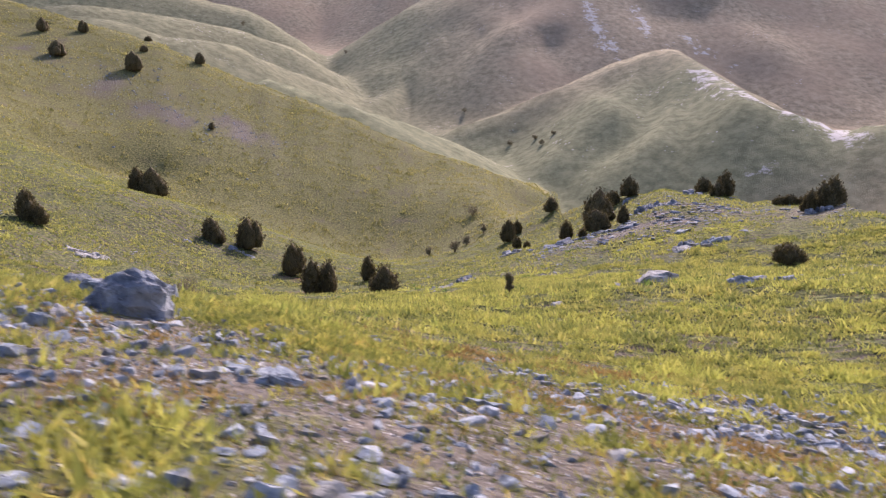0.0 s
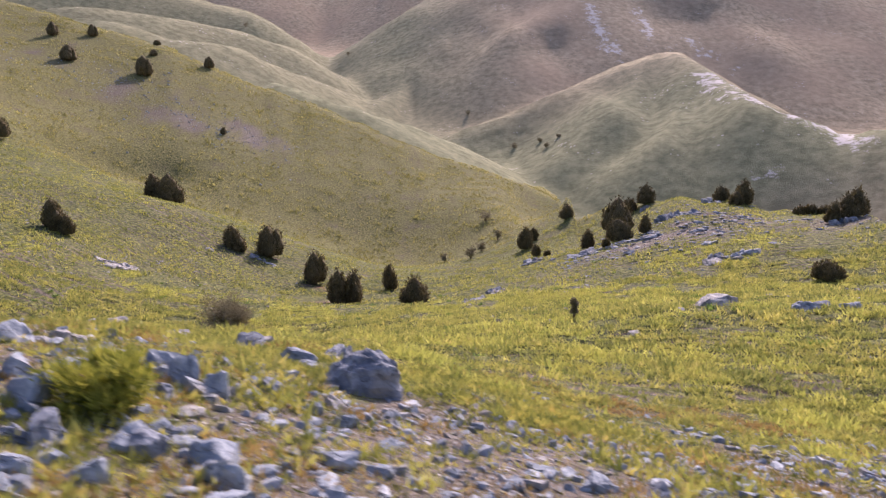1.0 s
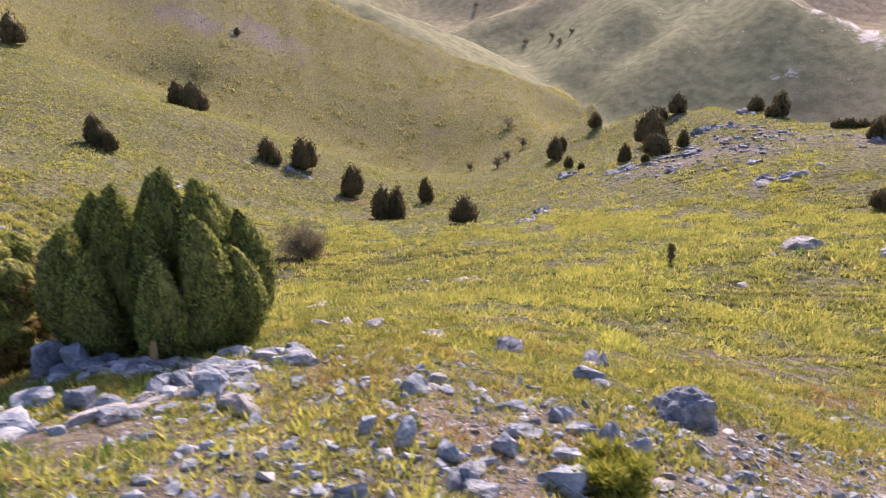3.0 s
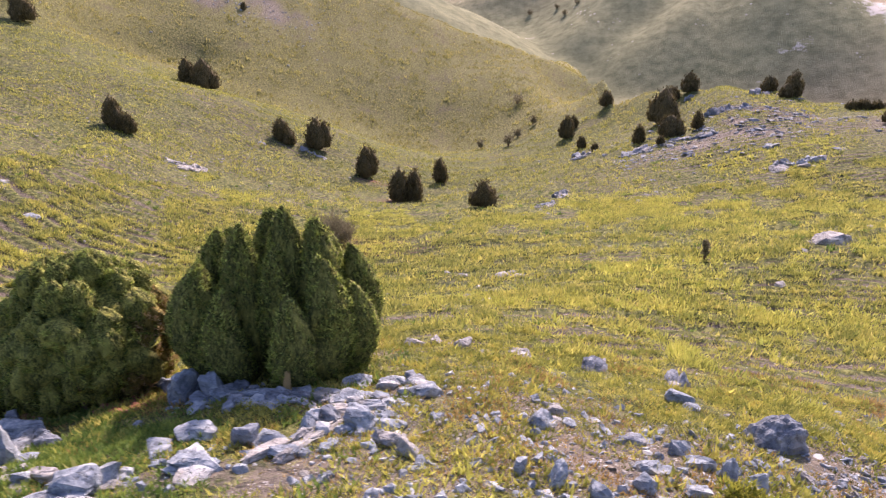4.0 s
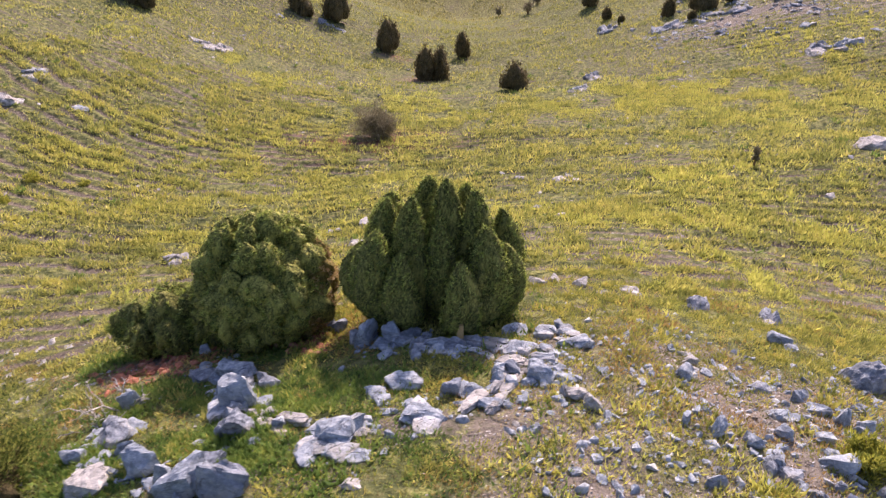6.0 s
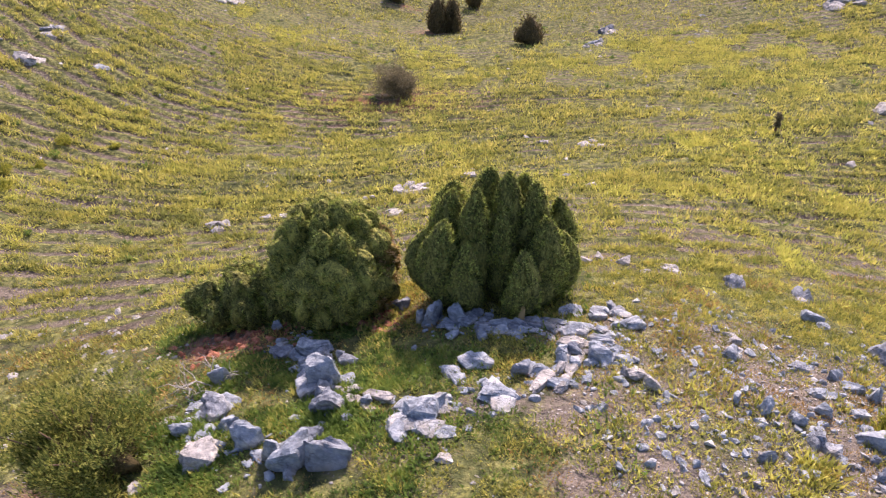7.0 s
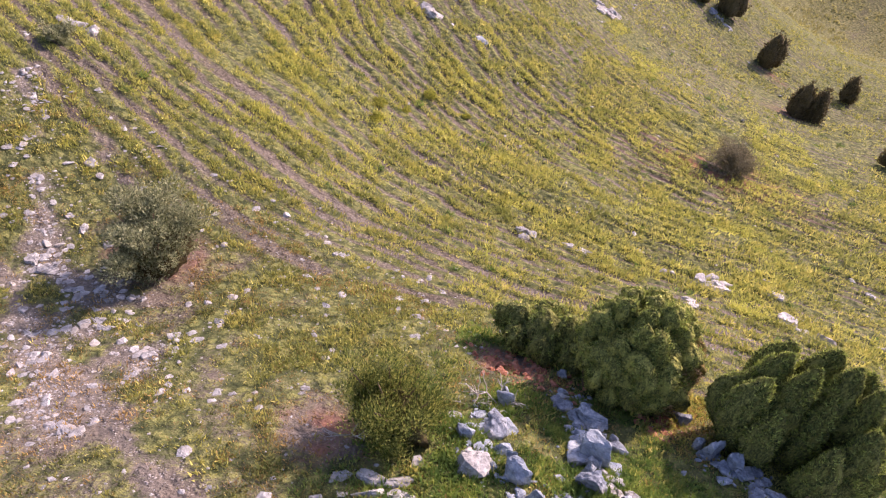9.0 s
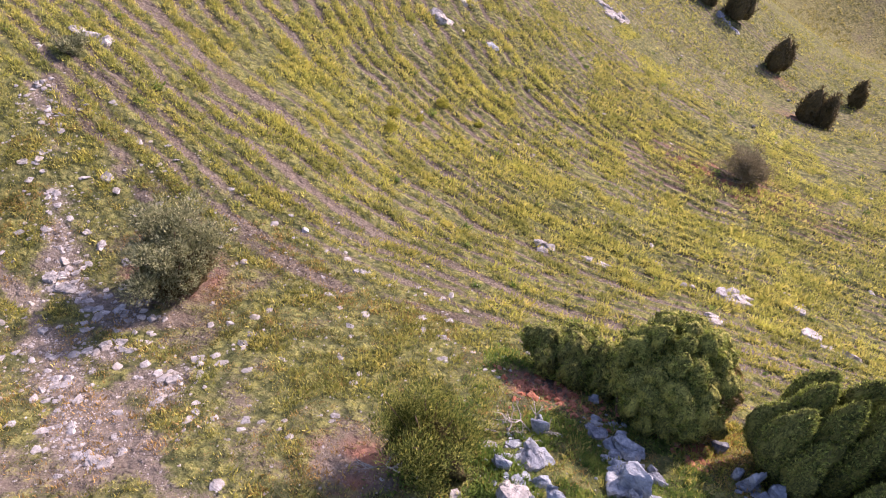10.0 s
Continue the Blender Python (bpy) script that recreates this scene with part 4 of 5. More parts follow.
# ---- stones ----
def block(rng, wide, tall, deep, cuts, points=12, square=0.5):
    """One blocky, weathered piece of bedded limestone: the hull of a few corners, worn round, with ledges along its beds."""
    bm = bmesh.new()
    square = square + rng.uniform(0, 0.25)
    for q in unit(rng.normal(size=(points, 3))) * rng.uniform(0.82, 1.12, (points, 1)):
        bm.verts.new(np.sign(q) * np.abs(q) ** square)
    bmesh.ops.convex_hull(bm, input=bm.verts)
    bmesh.ops.delete(bm, geom=[v for v in bm.verts if not v.link_faces], context="VERTS")
    if cuts:
        bmesh.ops.subdivide_edges(bm, edges=bm.edges, cuts=cuts, use_grid_fill=True)
    bmesh.ops.smooth_vert(bm, verts=bm.verts, factor=0.3, use_axis_x=True, use_axis_y=True, use_axis_z=True)
    bmesh.ops.triangulate(bm, faces=bm.faces)
    off, bed = Vector(rng.uniform(0, 50, 3)), Vector(rng.normal(0, 0.25, 3)) + Vector((0, 0, 1))
    bm.normal_update()
    rough = 0.75 if cuts > 1 else 0.4
    for v in bm.verts:
        p = v.co.copy()
        ledge = noise.noise(Vector((p.x * 0.5, p.y * 0.5, p.dot(bed) * 6)) + off)
        v.co = p + v.normal * rough * (0.12 * noise.noise(p * 1.7 + off) + 0.09 * noise.noise(p * 4.2 + off) + 0.05 * noise.noise(p * 9 + off) + 0.10 * (1 if ledge > 0.05 else 0) * min(1, abs(ledge) * 5))
    v = np.array([q.co[:] for q in bm.verts])
    f = np.array([[q.index for q in face.verts] for face in bm.faces])
    bm.free()
    v = v - v.mean(0)
    v = v / np.abs(v).max(0)
    return v * np.array([wide, deep, tall]) / 2, f


def rock_pieces(seed, wide, tall, deep, cuts=3, whole=False):
    """The blocks of a weathered rock: one, or several for a bedded outcrop."""
    rng = np.random.default_rng(seed)
    if wide < 0.95 and not whole or cuts < 3:
        return [block(rng, wide, tall, deep, cuts)]
    pieces = []
    if whole:
        for q in range(1 + int(wide > 0.75) + int(wide > 1.3)):
            s = 0.95 if q == 0 else rng.uniform(0.35, 0.5)
            v, f = block(rng, wide * s, tall * (1.0 if q == 0 else rng.uniform(0.55, 0.85)), deep * s, cuts + (q == 0))
            a = 2.2 * q + rng.uniform(-0.6, 0.6)
            pieces.append((v + np.array([0.5 * wide * math.cos(a), 0.5 * deep * math.sin(a), -0.08 * tall]) * (q > 0), f))
        return pieces
    for q in range(3 + int(wide > 1.3) + int(wide > 2.5) * 2):
        s = rng.uniform(0.3, 0.55)
        v, f = block(rng, wide * s, tall * rng.uniform(0.65, 1.0), deep * rng.uniform(0.5, 0.8), cuts)
        a = rng.uniform(-0.3, 0.3)
        v = v @ np.array([[math.cos(a), math.sin(a), 0], [-math.sin(a), math.cos(a), 0], [0, 0, 1]])
        pieces.append((v + np.array([wide * rng.uniform(-0.36, 0.36), deep * rng.uniform(-0.3, 0.3), tall * rng.uniform(-0.12, 0.05)]), f))
    return pieces


def rock(pieces, mat, label):
    if len(pieces) == 1:
        return tagged(new("rock", mesh_np("rock", *pieces[0], mat)), label, "rock", "limestone rocks on the slope")
    ob = tagged(new("rock"), label, "rock", "limestone rocks on the slope")
    for v, f in pieces:
        part("block", mesh_np("block", v, f, mat), ob)
    return ob


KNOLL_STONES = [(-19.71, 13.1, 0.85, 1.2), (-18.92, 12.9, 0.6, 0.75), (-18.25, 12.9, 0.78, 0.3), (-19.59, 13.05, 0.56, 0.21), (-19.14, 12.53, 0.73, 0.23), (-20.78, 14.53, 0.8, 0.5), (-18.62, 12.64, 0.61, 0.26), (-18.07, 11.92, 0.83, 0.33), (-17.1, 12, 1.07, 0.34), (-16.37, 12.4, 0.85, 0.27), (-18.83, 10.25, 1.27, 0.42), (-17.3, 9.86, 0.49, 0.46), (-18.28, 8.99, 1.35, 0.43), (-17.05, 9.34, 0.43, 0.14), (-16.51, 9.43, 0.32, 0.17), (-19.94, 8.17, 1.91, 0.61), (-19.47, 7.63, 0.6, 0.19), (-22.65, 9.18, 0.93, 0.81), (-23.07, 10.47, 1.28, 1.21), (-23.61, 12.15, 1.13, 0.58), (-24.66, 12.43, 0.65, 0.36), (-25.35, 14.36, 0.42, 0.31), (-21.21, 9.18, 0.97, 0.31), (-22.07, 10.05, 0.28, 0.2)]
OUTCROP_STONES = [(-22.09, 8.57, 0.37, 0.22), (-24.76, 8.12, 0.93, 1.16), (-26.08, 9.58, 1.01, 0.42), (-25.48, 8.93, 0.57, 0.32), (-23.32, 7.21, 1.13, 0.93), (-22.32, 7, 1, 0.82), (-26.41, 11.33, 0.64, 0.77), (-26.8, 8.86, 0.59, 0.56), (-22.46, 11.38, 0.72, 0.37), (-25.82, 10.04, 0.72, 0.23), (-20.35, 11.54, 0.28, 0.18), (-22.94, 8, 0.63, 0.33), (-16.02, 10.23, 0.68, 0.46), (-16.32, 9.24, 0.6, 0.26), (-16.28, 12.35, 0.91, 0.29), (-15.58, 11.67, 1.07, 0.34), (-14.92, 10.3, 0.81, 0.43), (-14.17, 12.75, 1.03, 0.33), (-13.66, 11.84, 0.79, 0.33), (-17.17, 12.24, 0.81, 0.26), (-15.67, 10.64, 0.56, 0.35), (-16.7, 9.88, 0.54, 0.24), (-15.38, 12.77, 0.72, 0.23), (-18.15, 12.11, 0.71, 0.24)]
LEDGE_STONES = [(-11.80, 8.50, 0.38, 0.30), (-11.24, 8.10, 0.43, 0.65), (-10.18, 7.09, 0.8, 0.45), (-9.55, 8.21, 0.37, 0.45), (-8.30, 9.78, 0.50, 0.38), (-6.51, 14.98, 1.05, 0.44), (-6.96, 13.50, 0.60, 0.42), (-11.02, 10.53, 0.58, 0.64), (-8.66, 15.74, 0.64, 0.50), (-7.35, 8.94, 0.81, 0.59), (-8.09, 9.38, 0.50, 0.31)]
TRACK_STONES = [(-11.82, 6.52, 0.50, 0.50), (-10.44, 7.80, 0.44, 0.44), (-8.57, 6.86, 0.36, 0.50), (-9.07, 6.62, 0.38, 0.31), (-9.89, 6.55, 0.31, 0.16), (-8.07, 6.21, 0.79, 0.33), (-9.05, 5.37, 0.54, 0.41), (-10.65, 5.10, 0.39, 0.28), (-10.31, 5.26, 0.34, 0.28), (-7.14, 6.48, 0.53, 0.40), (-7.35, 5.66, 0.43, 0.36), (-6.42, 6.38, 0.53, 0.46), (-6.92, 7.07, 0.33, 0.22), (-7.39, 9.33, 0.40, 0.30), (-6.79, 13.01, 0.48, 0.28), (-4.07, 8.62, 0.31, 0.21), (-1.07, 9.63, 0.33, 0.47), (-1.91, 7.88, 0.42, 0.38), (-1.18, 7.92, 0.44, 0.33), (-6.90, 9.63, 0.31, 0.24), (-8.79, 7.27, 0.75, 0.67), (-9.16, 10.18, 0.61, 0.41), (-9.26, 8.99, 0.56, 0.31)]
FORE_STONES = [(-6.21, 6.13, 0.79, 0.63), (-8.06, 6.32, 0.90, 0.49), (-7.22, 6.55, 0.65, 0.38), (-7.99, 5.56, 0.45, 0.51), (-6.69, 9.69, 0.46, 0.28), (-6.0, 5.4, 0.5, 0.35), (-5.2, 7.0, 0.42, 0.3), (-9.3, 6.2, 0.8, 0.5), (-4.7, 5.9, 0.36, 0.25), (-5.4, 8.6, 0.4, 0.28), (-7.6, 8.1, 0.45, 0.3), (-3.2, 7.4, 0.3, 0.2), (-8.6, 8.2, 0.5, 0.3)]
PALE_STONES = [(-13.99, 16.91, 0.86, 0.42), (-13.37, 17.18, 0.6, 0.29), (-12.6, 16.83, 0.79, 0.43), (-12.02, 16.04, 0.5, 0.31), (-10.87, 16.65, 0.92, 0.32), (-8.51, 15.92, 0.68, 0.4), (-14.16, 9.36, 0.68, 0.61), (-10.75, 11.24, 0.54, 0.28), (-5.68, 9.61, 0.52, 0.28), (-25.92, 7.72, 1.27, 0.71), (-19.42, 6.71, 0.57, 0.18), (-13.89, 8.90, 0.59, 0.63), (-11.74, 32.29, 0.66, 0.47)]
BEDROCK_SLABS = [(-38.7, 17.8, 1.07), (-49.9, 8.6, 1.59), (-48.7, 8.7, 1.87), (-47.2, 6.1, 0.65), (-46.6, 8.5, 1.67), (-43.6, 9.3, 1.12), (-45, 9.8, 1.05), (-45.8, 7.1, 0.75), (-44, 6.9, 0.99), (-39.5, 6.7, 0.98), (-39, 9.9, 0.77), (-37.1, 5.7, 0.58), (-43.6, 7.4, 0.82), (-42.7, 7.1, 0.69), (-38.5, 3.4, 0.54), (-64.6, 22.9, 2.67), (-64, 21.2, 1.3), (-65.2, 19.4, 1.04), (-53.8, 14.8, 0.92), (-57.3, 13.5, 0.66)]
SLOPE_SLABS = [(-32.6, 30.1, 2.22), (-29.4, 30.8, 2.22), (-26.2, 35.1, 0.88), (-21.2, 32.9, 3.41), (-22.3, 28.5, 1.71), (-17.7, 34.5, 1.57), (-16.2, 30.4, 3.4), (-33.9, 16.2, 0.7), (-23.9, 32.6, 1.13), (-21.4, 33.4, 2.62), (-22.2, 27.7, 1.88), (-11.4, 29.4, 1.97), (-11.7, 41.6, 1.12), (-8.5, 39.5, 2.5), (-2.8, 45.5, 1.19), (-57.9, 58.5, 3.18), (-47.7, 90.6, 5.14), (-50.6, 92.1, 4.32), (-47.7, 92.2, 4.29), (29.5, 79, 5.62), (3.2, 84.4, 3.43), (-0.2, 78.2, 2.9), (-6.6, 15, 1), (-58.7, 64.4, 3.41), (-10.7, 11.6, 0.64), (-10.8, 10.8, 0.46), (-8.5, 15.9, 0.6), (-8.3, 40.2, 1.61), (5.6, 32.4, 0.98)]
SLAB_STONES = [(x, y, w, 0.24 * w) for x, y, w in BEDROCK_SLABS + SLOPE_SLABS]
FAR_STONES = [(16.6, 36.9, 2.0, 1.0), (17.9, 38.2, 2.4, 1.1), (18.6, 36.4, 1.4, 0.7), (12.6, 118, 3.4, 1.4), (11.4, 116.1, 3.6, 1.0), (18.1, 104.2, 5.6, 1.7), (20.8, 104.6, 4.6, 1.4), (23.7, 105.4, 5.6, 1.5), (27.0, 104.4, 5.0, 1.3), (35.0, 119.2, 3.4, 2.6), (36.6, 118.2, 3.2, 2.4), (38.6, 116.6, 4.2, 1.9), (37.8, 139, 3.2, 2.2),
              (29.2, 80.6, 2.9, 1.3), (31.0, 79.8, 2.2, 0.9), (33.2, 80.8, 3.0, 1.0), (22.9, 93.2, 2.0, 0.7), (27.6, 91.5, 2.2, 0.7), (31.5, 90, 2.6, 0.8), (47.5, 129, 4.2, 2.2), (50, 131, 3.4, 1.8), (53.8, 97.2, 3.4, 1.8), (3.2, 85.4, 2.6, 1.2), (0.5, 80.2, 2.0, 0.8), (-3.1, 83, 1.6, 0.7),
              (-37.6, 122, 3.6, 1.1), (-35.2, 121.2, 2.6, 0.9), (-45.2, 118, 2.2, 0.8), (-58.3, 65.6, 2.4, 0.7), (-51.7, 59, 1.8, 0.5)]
LABELS = {"grey": "blue-grey weathered limestone boulder half sunk in the turf", "pale": "sun-bleached pale limestone rock lying in the grass", "slab": "flat pale limestone slab breaking through the turf"}
k = 0
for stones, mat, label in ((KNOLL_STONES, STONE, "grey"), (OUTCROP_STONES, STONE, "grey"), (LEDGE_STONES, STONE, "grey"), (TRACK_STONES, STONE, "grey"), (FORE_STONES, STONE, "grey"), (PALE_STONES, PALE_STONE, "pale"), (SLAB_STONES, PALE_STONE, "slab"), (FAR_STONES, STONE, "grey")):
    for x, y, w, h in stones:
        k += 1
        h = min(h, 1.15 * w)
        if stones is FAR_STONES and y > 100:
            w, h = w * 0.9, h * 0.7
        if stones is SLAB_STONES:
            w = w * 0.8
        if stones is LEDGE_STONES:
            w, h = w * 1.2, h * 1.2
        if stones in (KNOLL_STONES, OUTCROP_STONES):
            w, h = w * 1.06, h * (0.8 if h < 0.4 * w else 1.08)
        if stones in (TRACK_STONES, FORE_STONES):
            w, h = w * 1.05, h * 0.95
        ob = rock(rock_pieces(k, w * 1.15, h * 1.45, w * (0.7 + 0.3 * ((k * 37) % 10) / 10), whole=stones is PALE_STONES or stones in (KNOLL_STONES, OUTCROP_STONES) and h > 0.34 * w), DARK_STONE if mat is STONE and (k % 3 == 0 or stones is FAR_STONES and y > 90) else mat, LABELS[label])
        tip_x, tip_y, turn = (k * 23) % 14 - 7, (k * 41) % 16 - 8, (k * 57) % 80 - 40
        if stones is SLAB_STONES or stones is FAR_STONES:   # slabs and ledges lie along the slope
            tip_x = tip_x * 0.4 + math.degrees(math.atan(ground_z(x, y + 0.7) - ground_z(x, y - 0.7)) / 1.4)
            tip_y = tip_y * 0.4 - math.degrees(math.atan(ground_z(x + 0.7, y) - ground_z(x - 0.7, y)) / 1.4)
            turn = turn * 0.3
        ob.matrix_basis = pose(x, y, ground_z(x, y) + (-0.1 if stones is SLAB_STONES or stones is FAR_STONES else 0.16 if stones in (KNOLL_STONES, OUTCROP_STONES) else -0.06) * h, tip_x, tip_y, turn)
v, f = block(np.random.default_rng(21), 1.7, 1.75, 1.5, 7, 18)
v[:, :2] *= (0.95 - 0.42 * v[:, 2:3])
tagged(new("boulder", mesh_np("boulder", v, f, DARK_STONE)), "large cracked blue-grey limestone boulder among yellow grass", "boulder").matrix_basis = pose(-5.45, 11.4, ground_z(-5.45, 11.4) + 0.12, 0, 6, 25)


v, f = block(np.random.default_rng(33), 3.1, 2.0, 2.3, 4, 40, 0.95)
tagged(new("boulder", mesh_np("boulder", v, f, PALE_STONE)), "broad pale rounded limestone boulder in yellow grass", "boulder").matrix_basis = pose(13.4, 41.6, ground_z(13.4, 41.6) + 0.05, 3, 4, 10)


def rock_ledge(line, tall, deep, mat, label, seed):
    """A bed of limestone that crops out along a line: long blocks end to end, tilted with the ground."""
    rng = np.random.default_rng(seed)
    ob = tagged(new("rock_ledge"), label, "rock ledge")
    ox, oy = line[0]
    oz = ground_z(ox, oy)
    ob.matrix_basis = pose(ox, oy, oz)
    for (ax, ay), (bx, by) in zip(line, line[1:]):
        reach = math.hypot(bx - ax, by - ay)
        n = max(1, round(reach / 0.75))
        for q in range(n):
            for side in (0, 1):
                u = (q + 0.5 + rng.uniform(-0.12, 0.12)) / n
                off = deep * (side - 0.5) * 0.62 + rng.uniform(-0.08, 0.08)
                cx, cy = ax + (bx - ax) * u - (by - ay) / reach * off, ay + (by - ay) * u + (bx - ax) / reach * off
                v, f = block(rng, reach / n * rng.uniform(1.15, 1.5), tall * rng.uniform(0.8, 1.25), deep * rng.uniform(0.6, 0.85), 3, 24, 0.6)
                a = math.atan2(by - ay, bx - ax) + rng.uniform(-0.3, 0.3)
                v = v @ np.array([[math.cos(a), math.sin(a), 0], [-math.sin(a), math.cos(a), 0], [0, 0, 1]])
                gx, gy = ground_z(cx + 0.4, cy) - ground_z(cx - 0.4, cy), ground_z(cx, cy + 0.4) - ground_z(cx, cy - 0.4)
                v[:, 2] += (v[:, 0] * gx + v[:, 1] * gy) / 0.8
                part("block", mesh_np("block", v + np.array([cx - ox, cy - oy, ground_z(cx, cy) - oz + tall * rng.uniform(-0.2, 0.12)]), f, mat), ob)


for q, (tall, deep, mat, line) in enumerate([(0.38, 0.58, STONE, [(-17.9, 12.1), (-16.4, 12.3), (-15.4, 11.9), (-14.5, 11.2)]), (0.36, 0.6, PALE_STONE, [(-16.0, 11.2), (-14.7, 10.6)]), (0.42, 0.75, PALE_STONE, [(-15.7, 10.7), (-16.1, 9.7), (-16.8, 9.0)]), (0.4, 0.6, STONE, [(-14.7, 12.7), (-13.6, 12.3)]), (0.36, 0.55, PALE_STONE, [(-22.9, 9.8), (-21.8, 9.5), (-21.1, 8.9)]),
                                             (0.6, 1.0, STONE, [(-23.7, 12.3), (-23.3, 11.0), (-23.0, 10.0)]), (0.42, 0.7, PALE_STONE, [(-28.6, 5.3), (-27.0, 6.0)]), (0.4, 1.1, STONE, [(-20.9, 8.6), (-19.3, 8.1)])]):
    rock_ledge(line, tall, deep, mat, "pale bedded limestone ledge on the grassy knoll" if mat is PALE_STONE else "blue-grey bedded limestone ledge on the grassy knoll", 900 + q)


def rubble(name, label, count, area, low, high, mat, seed, rich, flat=1.0):
    """Loose stones too many to count, over an area of the slope."""
    rng = np.random.default_rng(seed)
    moulds = []
    for q in range(6):
        moulds.append(block(np.random.default_rng(2000 + seed * 10 + q), 1.0, 0.6, 0.85, 0))
    x, y = rng.uniform(area[0], area[1], count * 9), rng.uniform(area[2], area[3], count * 9)
    keep = rng.uniform(0, 1, len(x)) < rich(x, y)
    x, y = x[keep][:count], y[keep][:count]
    z = height(x, y)
    size = low * (high / low) ** (rng.uniform(0, 1, len(x)) ** 2.6)
    pieces = []
    for q, (v, f) in enumerate(moulds):
        sel = np.arange(len(x)) % 6 == q
        n = int(sel.sum())
        a = rng.uniform(0, 2 * np.pi, n)
        c, s = np.cos(a)[:, None], np.sin(a)[:, None]
        stretch = rng.uniform(0.7, 1.3, (n, 3)) * np.array([1, 1, flat])
        px, py, pz = [v[None, :, d] * (size[sel] * stretch[:, d])[:, None] for d in range(3)]
        w = np.stack([px * c - py * s + x[sel][:, None], px * s + py * c + y[sel][:, None], pz + (z[sel] + 0.03 * size[sel])[:, None]], 2).reshape(-1, 3)
        pieces.append((w, (f[None] + (np.arange(n) * len(v))[:, None, None]).reshape(-1, 3)))
    return tagged(new(name, mesh_np(name, *join(pieces), mat)), label, "stones", kind="stuff")


rubble("rubble", "scattered grey limestone chips and cobbles on bare soil", 7500, (-16, 12, 2, 16), 0.05, 0.36, STONE, 1, lambda x, y: np.clip(0.75 * stony_share(x, y) + 0.6 * gravel_share(x, y) - 0.2, 0.02, 1))
rubble("pale_rubble", "scattered pale stones in the turf", 3200, (-58, 14, -2, 40), 0.04, 0.2, PALE_STONE, 2, lambda x, y: np.clip(stony_share(x, y) + 0.1, 0.1, 1), 0.6)
rubble("bedrock_rubble", "broken pale bedrock breaking through thin turf", 2300, (-62, -27, -2, 20), 0.07, 0.6, PALE_STONE, 4, lambda x, y: np.clip(bedrock_share(x, y) + 0.08, 0, 1), 0.4)
rubble("hill_rubble", "grey stones strewn over the hill's stony flank", 1500, (-175, -45, 170, 285), 0.2, 1.0, STONE, 5, lambda x, y: np.clip(blob(x, y, -72, 222, 23, 15) + 0.7 * blob(x, y, -118, 234, 30, 18), 0.03, 1))
rubble("red_clods", "red earth clods and stones under the junipers", 420, (-30, -20, 11, 17), 0.08, 0.4, RED_CLOD, 8, lambda x, y: np.clip(blob(x, y, -26.6, 13.7, 1.8, 0.9) + blob(x, y, -21.6, 13.9, 0.7, 0.7), 0, 1))
LEDGES = [[(-19.8, 12.9), (-17.5, 12.2), (-15.5, 11.8), (-14.4, 10.7), (-15.5, 9.8), (-16.9, 9.2)], [(-24.6, 13.2), (-23.2, 11), (-22.6, 9), (-24, 7.4), (-26.2, 8.2), (-27, 10.5)], [(-20.4, 8.2), (-18.2, 8.8), (-17, 9.4)]]
rubble("ledge_rubble", "broken grey stones along the knoll's ledges", 520, (-28, -12, 5, 16), 0.13, 0.62, STONE, 6, lambda x, y: np.max([np.exp(-(line_distance(x, y, line) / 0.55) ** 2) for line in LEDGES], 0))
rubble("ridge_rubble", "grey ledges and blocks breaking through the far ridge", 1500, (8, 62, 72, 135), 0.25, 1.6, DARK_STONE, 7, lambda x, y: np.clip(0.5 * (blob(x, y, 36, 106, 15, 11) + blob(x, y, 24, 103, 9, 3)) * (0.3 + fbm(x / 5, y / 3, 2, 36)) + 0.8 * ridge_bare(x, y), 0.015, 1), 0.6)
rubble("far_rubble", "stones strewn over the far pasture", 1800, (-90, 60, 36, 130), 0.12, 0.6, PALE_STONE, 3, lambda x, y: np.clip(stony_share(x, y), 0.05, 1))


# ---- turf ----
def tufts(name, label, count, area, tall, leaves, mat, seed, rich, lean=0.75, wide=0.16, clump=0.3, leaf=1.0):
    """Clumps of herbs: leaves fan outwards from the middle of each cushion, shorter towards its rim."""
    rng = np.random.default_rng(seed)
    x, y = rng.uniform(area[0], area[1], count * 8), rng.uniform(area[2], area[3], count * 8)
    keep = rng.uniform(0, 1, len(x)) < rich(x, y)
    x, y = x[keep][:count], y[keep][:count]
    n = len(x)
    big = tall * rng.uniform(0.5, 1.35, n) * (1 + 0.35 * value_noise(x / 2.2, y / 2.2, seed)) * (1 + 0.3 * np.clip((y - 14) / 10, 0, 1) * tread_phase(x, y, slope_height(x, y)))
    root = np.repeat(np.stack([x, y, height(x, y) - 0.03], 1), leaves, 0)
    size = np.repeat(big, leaves)
    away = rng.normal(0, 1, (n * leaves, 2))
    root[:, :2] += away * clump * size[:, None]
    way = unit(np.concatenate([lean * (0.45 * away + rng.normal(0, 0.45, (n * leaves, 2))), np.ones((n * leaves, 1))], 1))
    length = leaf * size * rng.uniform(0.65, 1.25, n * leaves) * np.exp(-0.16 * (away ** 2).sum(1))
    width = length * wide * rng.uniform(0.7, 1.5, n * leaves)
    return tagged(new(name, mesh_np(name, *spears(root, way, length, width, rng), mat)), label, "grass", kind="stuff")


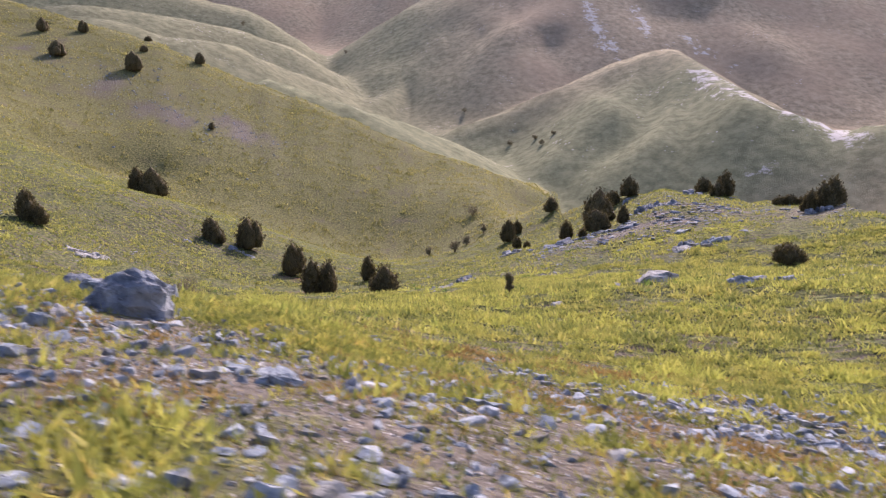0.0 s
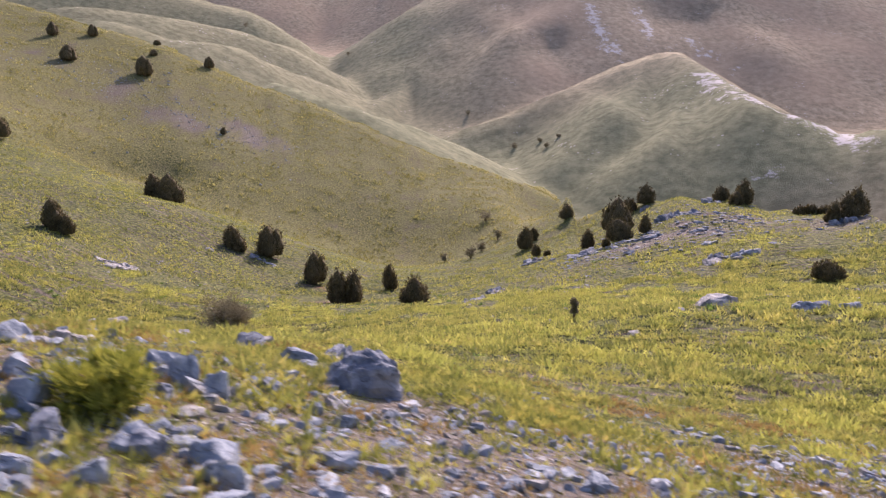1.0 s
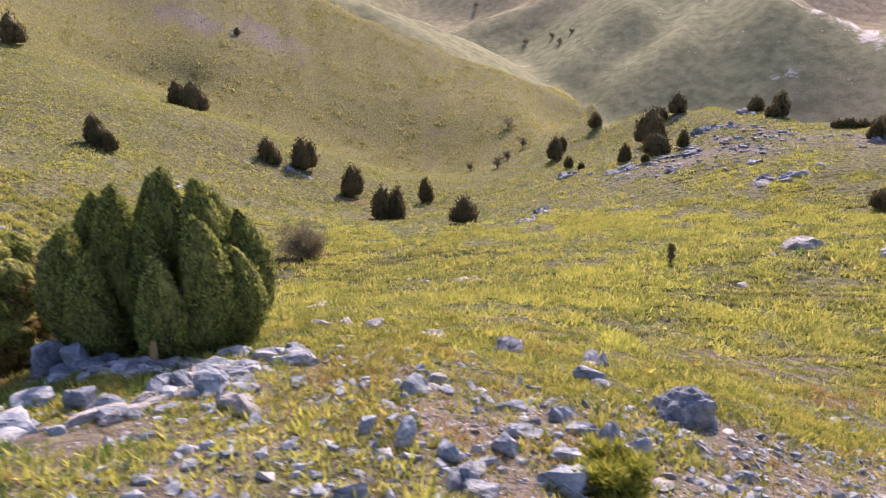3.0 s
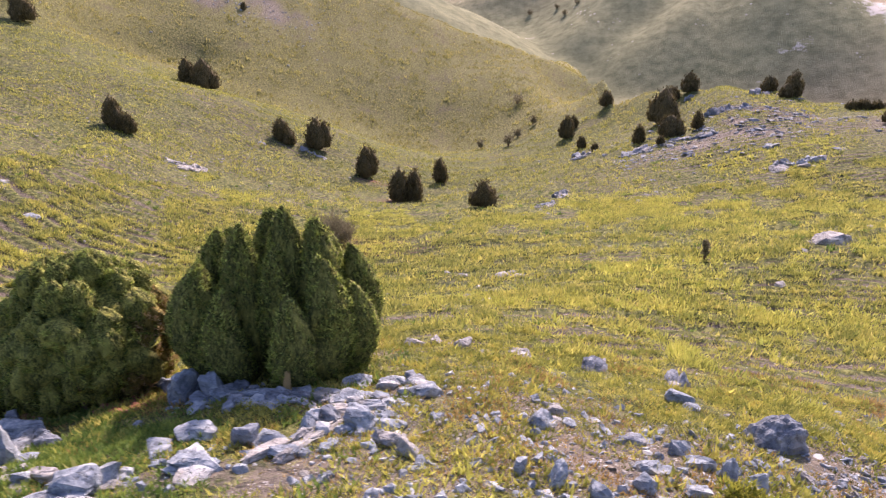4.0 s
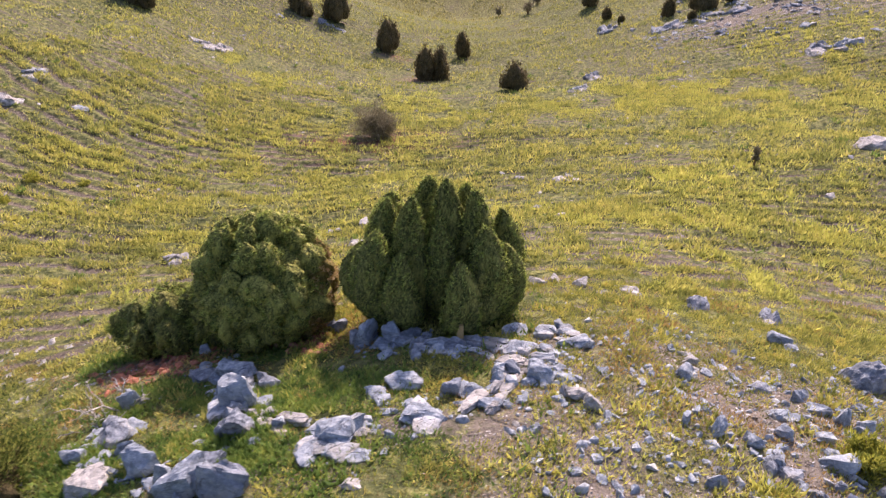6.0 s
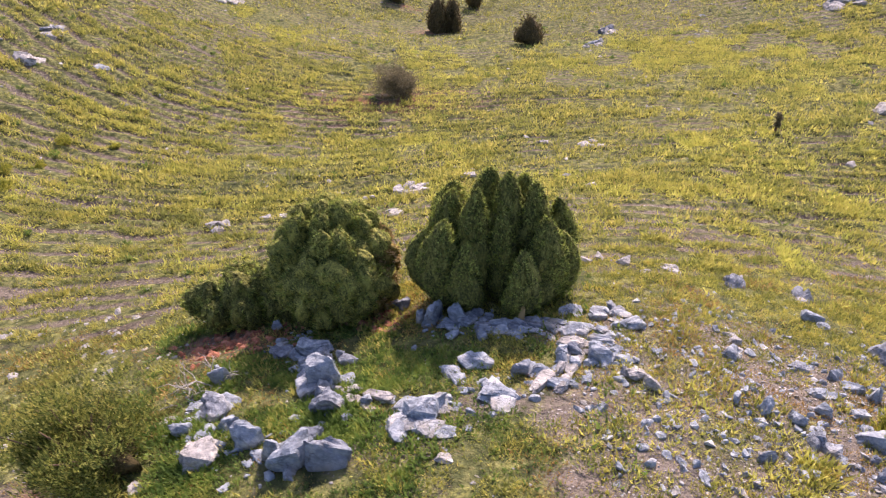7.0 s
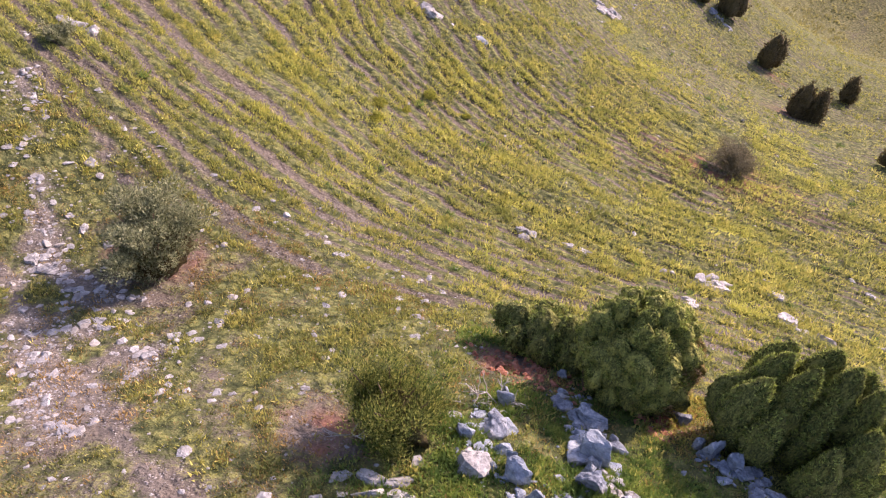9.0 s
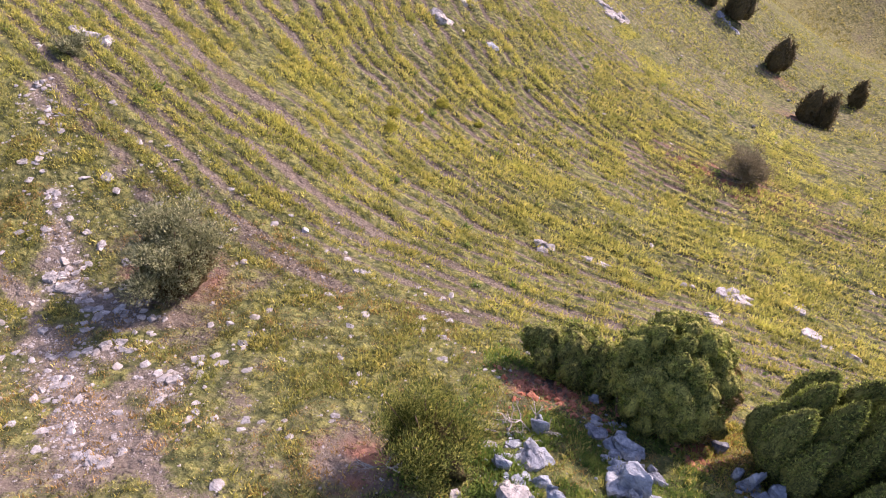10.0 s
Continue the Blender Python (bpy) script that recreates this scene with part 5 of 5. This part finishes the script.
def tussocks(x, y):
    """Herbs stand in cushions with gaps of short turf and soil between them."""
    s = 0.62 * (1 + np.clip((y - 22) / 55, 0, 1.6))
    long = 1.35 + 1.7 * np.clip((y - 15) / 8, 0, 1)
    f = 0.62 * value_noise(x / (long * s), y / s, 71) + 0.38 * value_noise(x / (0.5 * s), y / (0.42 * s), 72)
    return np.clip(0.42 + 0.2 * np.clip((y - 18) / 8, 0, 1) + 2.7 * f, 0.015, 1)


def lush(x, y):
    """Tall herbs: on the outer lips of the treads, in patches."""
    hollow = (1 - 0.55 * blob(x, y, -15, 92, 24, 38)) * (1 - 0.5 * blob(x, y, -22, 10, 5, 4)) * (1 - 0.75 * blob(x, y, -72, 222, 23, 15)) * (1 - 0.45 * blob(x, y, -118, 234, 30, 18)) * (1 - 0.75 * blob(x, y, 31, 100, 15, 8)) * (1 - 0.6 * blob(x, y, 54, 96, 12, 7)) * (1 - 0.95 * ridge_bare(x, y))
    return np.clip(2.8 * (grass_share(x, y) - 0.40), 0.015, 1) * hollow * tussocks(x, y)


def knoll_green(x, y):
    return np.clip(blob(x, y, -23, 9.5, 4, 3.5) + 0.4 * blob(x, y, -38, 16, 8, 3) + 0.1 * blob(x, y, -35, 7, 9, 6) + 0.05, 0, 1) * np.clip(grass_share(x, y) + 0.1, 0, 1)


def yellow_band(x, y):
    """Thickets of yellow herbs along a few treads."""
    lines = [[(-36, 34.5), (-30, 34), (-26, 33), (-22, 34), (-19, 31.5)], [(-52, 36), (-50.5, 36.4), (-48, 35.6)], [(-40, 41), (-30, 43), (-20, 47)], [(-6, 29), (3, 27), (9, 27)]]
    return 0.8 * np.max([np.exp(-(line_distance(x, y, line) / 1.5) ** 2) for line in lines], 0)


def yellow_shelf(x, y):
    """The band of yellow herbs where the slope levels out."""
    return np.exp(-(line_distance(x, y, [(-95, 80), (-71, 87.6), (-60, 101), (-49, 115), (-38, 112), (-30, 108)]) / 3.5) ** 2) + 0.7 * np.exp(-((shoulder(x, y) - 0.5) / 0.4) ** 2) * (x < -60)


tufts("foreground_herbs", "knee-high yellow herbs and grass between stones", 11500, (-18, 18, 1, 20), 0.36, 17, HERBS, 50, lambda x, y: lush(x, y) * (1 - 0.75 * gravel_share(x, y)), 1.2, 0.3, 0.52, 0.34)
tufts("gravel_herbs", "short green and olive herbs between gravel", 12000, (-14, 12, 2, 13), 0.115, 6, LOW_HERBS, 63, lambda x, y: np.clip(0.5 + 1.5 * fbm(x / 0.7, y / 0.7, 2, 64), 0.05, 1), 1.3, 0.4, 0.5, 0.75)
tufts("tall_herbs", "tall bright yellow-green herbs in scattered clumps", 4200, (-24, 34, 3, 40), 0.42, 22, BRIGHT_HERBS, 57, lambda x, y: np.clip(3 * (fbm(x / 2.5, y / 2.5, 2, 47) - 0.25 + 0.5 * blob(x, y, -12.5, 6, 4.5, 2.8)), 0, 1) * (1 - 0.8 * blob(x, y, -18, 10, 7, 4)), 1.0, 0.22, 0.4, 0.52)
tufts("row_herbs", "bright yellow flowering herbs along the treads", 17000, (-85, 40, 14, 90), 0.46, 13, BRIGHT_HERBS, 58, lambda x, y: np.clip(5 * (grass_share(x, y) - 0.66), 0, 1) * tussocks(x, y) * np.clip(0.3 + 2.8 * fbm(x / 10, y / 10, 2, 49), 0.03, 1) + yellow_band(x, y) * tussocks(x, y), 0.95, 0.27, 0.5, 0.46)
tufts("shelf_herbs", "band of bright yellow herbs along the slope's shoulder", 9000, (-125, -25, 75, 180), 0.4, 6, BRIGHT_HERBS, 66, lambda x, y: np.clip(0.8 * yellow_shelf(x, y) * np.clip(0.5 + 1.2 * fbm(x / 5, y / 5, 2, 67), 0, 1), 0, 1), 1.0, 0.4, 0.6, 0.6)
tufts("meadow_herbs", "yellow-green herbs and grass on the near slope", 28000, (-80, 30, 1, 34), 0.38, 11, HERBS, 51, lambda x, y: lush(x, y) * (1 - 0.85 * (x > -20) * np.clip((18 - y) / 4, 0, 1)), 0.95, 0.29, 0.5, 0.52)
tufts("meadow_grass", "yellow-green grass growing in rows along the contours", 42000, (-84, 52, 34, 78), 0.48, 8, HERBS, 52, lush, 0.9, 0.36, 0.5, 0.5)
tufts("far_grass", "yellow-green pasture in rows on the hollow's slopes", 38000, (-125, 75, 78, 175), 0.54, 4, HERBS, 53, lambda x, y: lush(x, y) * shoulder(x, y), 1.0, 0.55, 0.5, 0.5)
tufts("hill_grass", "golden tussocks of dry pasture on the far hill, paled for haze", 66000, (-200, 60, 125, 295), 0.66, 2, PASTURE, 54, lambda x, y: lush(x, y) * (1 - shoulder(x, y)) * np.clip(0.3 + 0.0028 * np.hypot(x, y), 0, 1), 1.0, 0.6, 0.45, 0.75)
tufts("green_herbs", "low fresh green herbs between the knoll's rocks", 9500, (-30, -14, 3, 16), 0.32, 12, GREENS, 55, lambda x, y: knoll_green(x, y) * np.clip(0.45 + 2.2 * fbm(x / 1.3, y / 1.1, 2, 78), 0.02, 1), 1.0, 0.34, 0.5, 0.55)
tufts("low_herbs", "low trampled herbs hugging the soil", 19000, (-62, 24, 0, 40), 0.1, 4, LOW_HERBS, 59, lambda x, y: np.clip(0.75 - 0.5 * grass_share(x, y), 0.1, 1) * np.clip(0.4 + 1.5 * fbm(x / 0.8, y / 0.8, 2, 60), 0.05, 1) * trodden(x, y), 1.7, 0.5, 0.6, 0.8)
tufts("low_green_herbs", "low cushions of green and russet herbs in thin turf", 9500, (-58, -27, -1, 17), 0.27, 9, LOW_HERBS, 61, lambda x, y: np.clip(0.45 + 1.4 * fbm(x / 1.4, y / 1.4, 2, 62), 0.03, 1) * tussocks(x, y) * np.clip(2.6 * (grass_share(x, y) - 0.2), 0, 1), 1.3, 0.36, 0.55, 0.42)
tufts("shrublets", "knee-high dark green shrublets dotted along the treads", 420, (-78, 24, 15, 95), 0.34, 34, GREENS, 65, lambda x, y: np.clip(grass_share(x, y) - 0.3, 0.05, 1), 1.2, 0.36, 0.45, 0.6)
tufts("dry_grass", "short straw-coloured dry grass", 8000, (-60, 20, 1, 32), 0.15, 7, STRAW, 56, lambda x, y: np.clip(0.9 - grass_share(x, y), 0.15, 0.8), 1.0, 0.12)
tufts("russet_herbs", "russet and orange withered herbs among stones", 5200, (-26, 12, 3, 18), 0.27, 13, RUSSET, 68, lambda x, y: np.clip(3 * fbm(x / 1.6, y / 1.6, 3, 69) - 0.35 + 0.7 * blob(x, y, -14.6, 13.2, 1.2, 1.2) + 0.8 * blob(x, y, -10.5, 6, 1.6, 1), 0, 1), 1.2, 0.3, 0.5, 0.42)
tufts("cushion_herbs", "bushy yellow-green cushions of herbs between gravel and stones", 1500, (-14, 18, 2, 15), 0.46, 26, KNOLL_HERBS, 83, lambda x, y: np.clip(4.5 * (fbm(x / 0.85, y / 0.8, 2, 84) - 0.1), 0, 1) * (1 - 0.85 * gravel_share(x, y)), 1.05, 0.26, 0.42, 0.42)
tufts("withered_herbs", "russet and straw-coloured herbs in thin turf", 4200, (-60, -27, -2, 18), 0.26, 12, RUSSET, 80, lambda x, y: np.clip(0.35 + 2.2 * fbm(x / 1.5, y / 1.3, 3, 81), 0, 1), 1.1, 0.3, 0.5, 0.5)
tufts("knoll_herbs", "olive and yellow-green herbs in cushions round the knoll", 8000, (-22, 0, 2, 17), 0.34, 16, KNOLL_HERBS, 70, lambda x, y: tussocks(x + 40, y) * (1 - 0.75 * blob(x, y, -22, 9.8, 4.5, 3.2)) * np.clip(0.85 - 0.55 * stony_share(x, y) + 0.5 * fbm(x / 2.5, y / 2.5, 2, 74), 0.1, 1), 1.2, 0.34, 0.5, 0.38)
tufts("yellow_thickets", "thickets of bright yellow herbs along the treads", 3200, (-56, 12, 24, 50), 0.62, 15, BRIGHT_HERBS, 75, lambda x, y: yellow_band(x, y) * np.clip(0.5 + 1.5 * fbm(x / 1.6, y / 0.9, 2, 76), 0, 1), 1.1, 0.32, 0.5, 0.34)
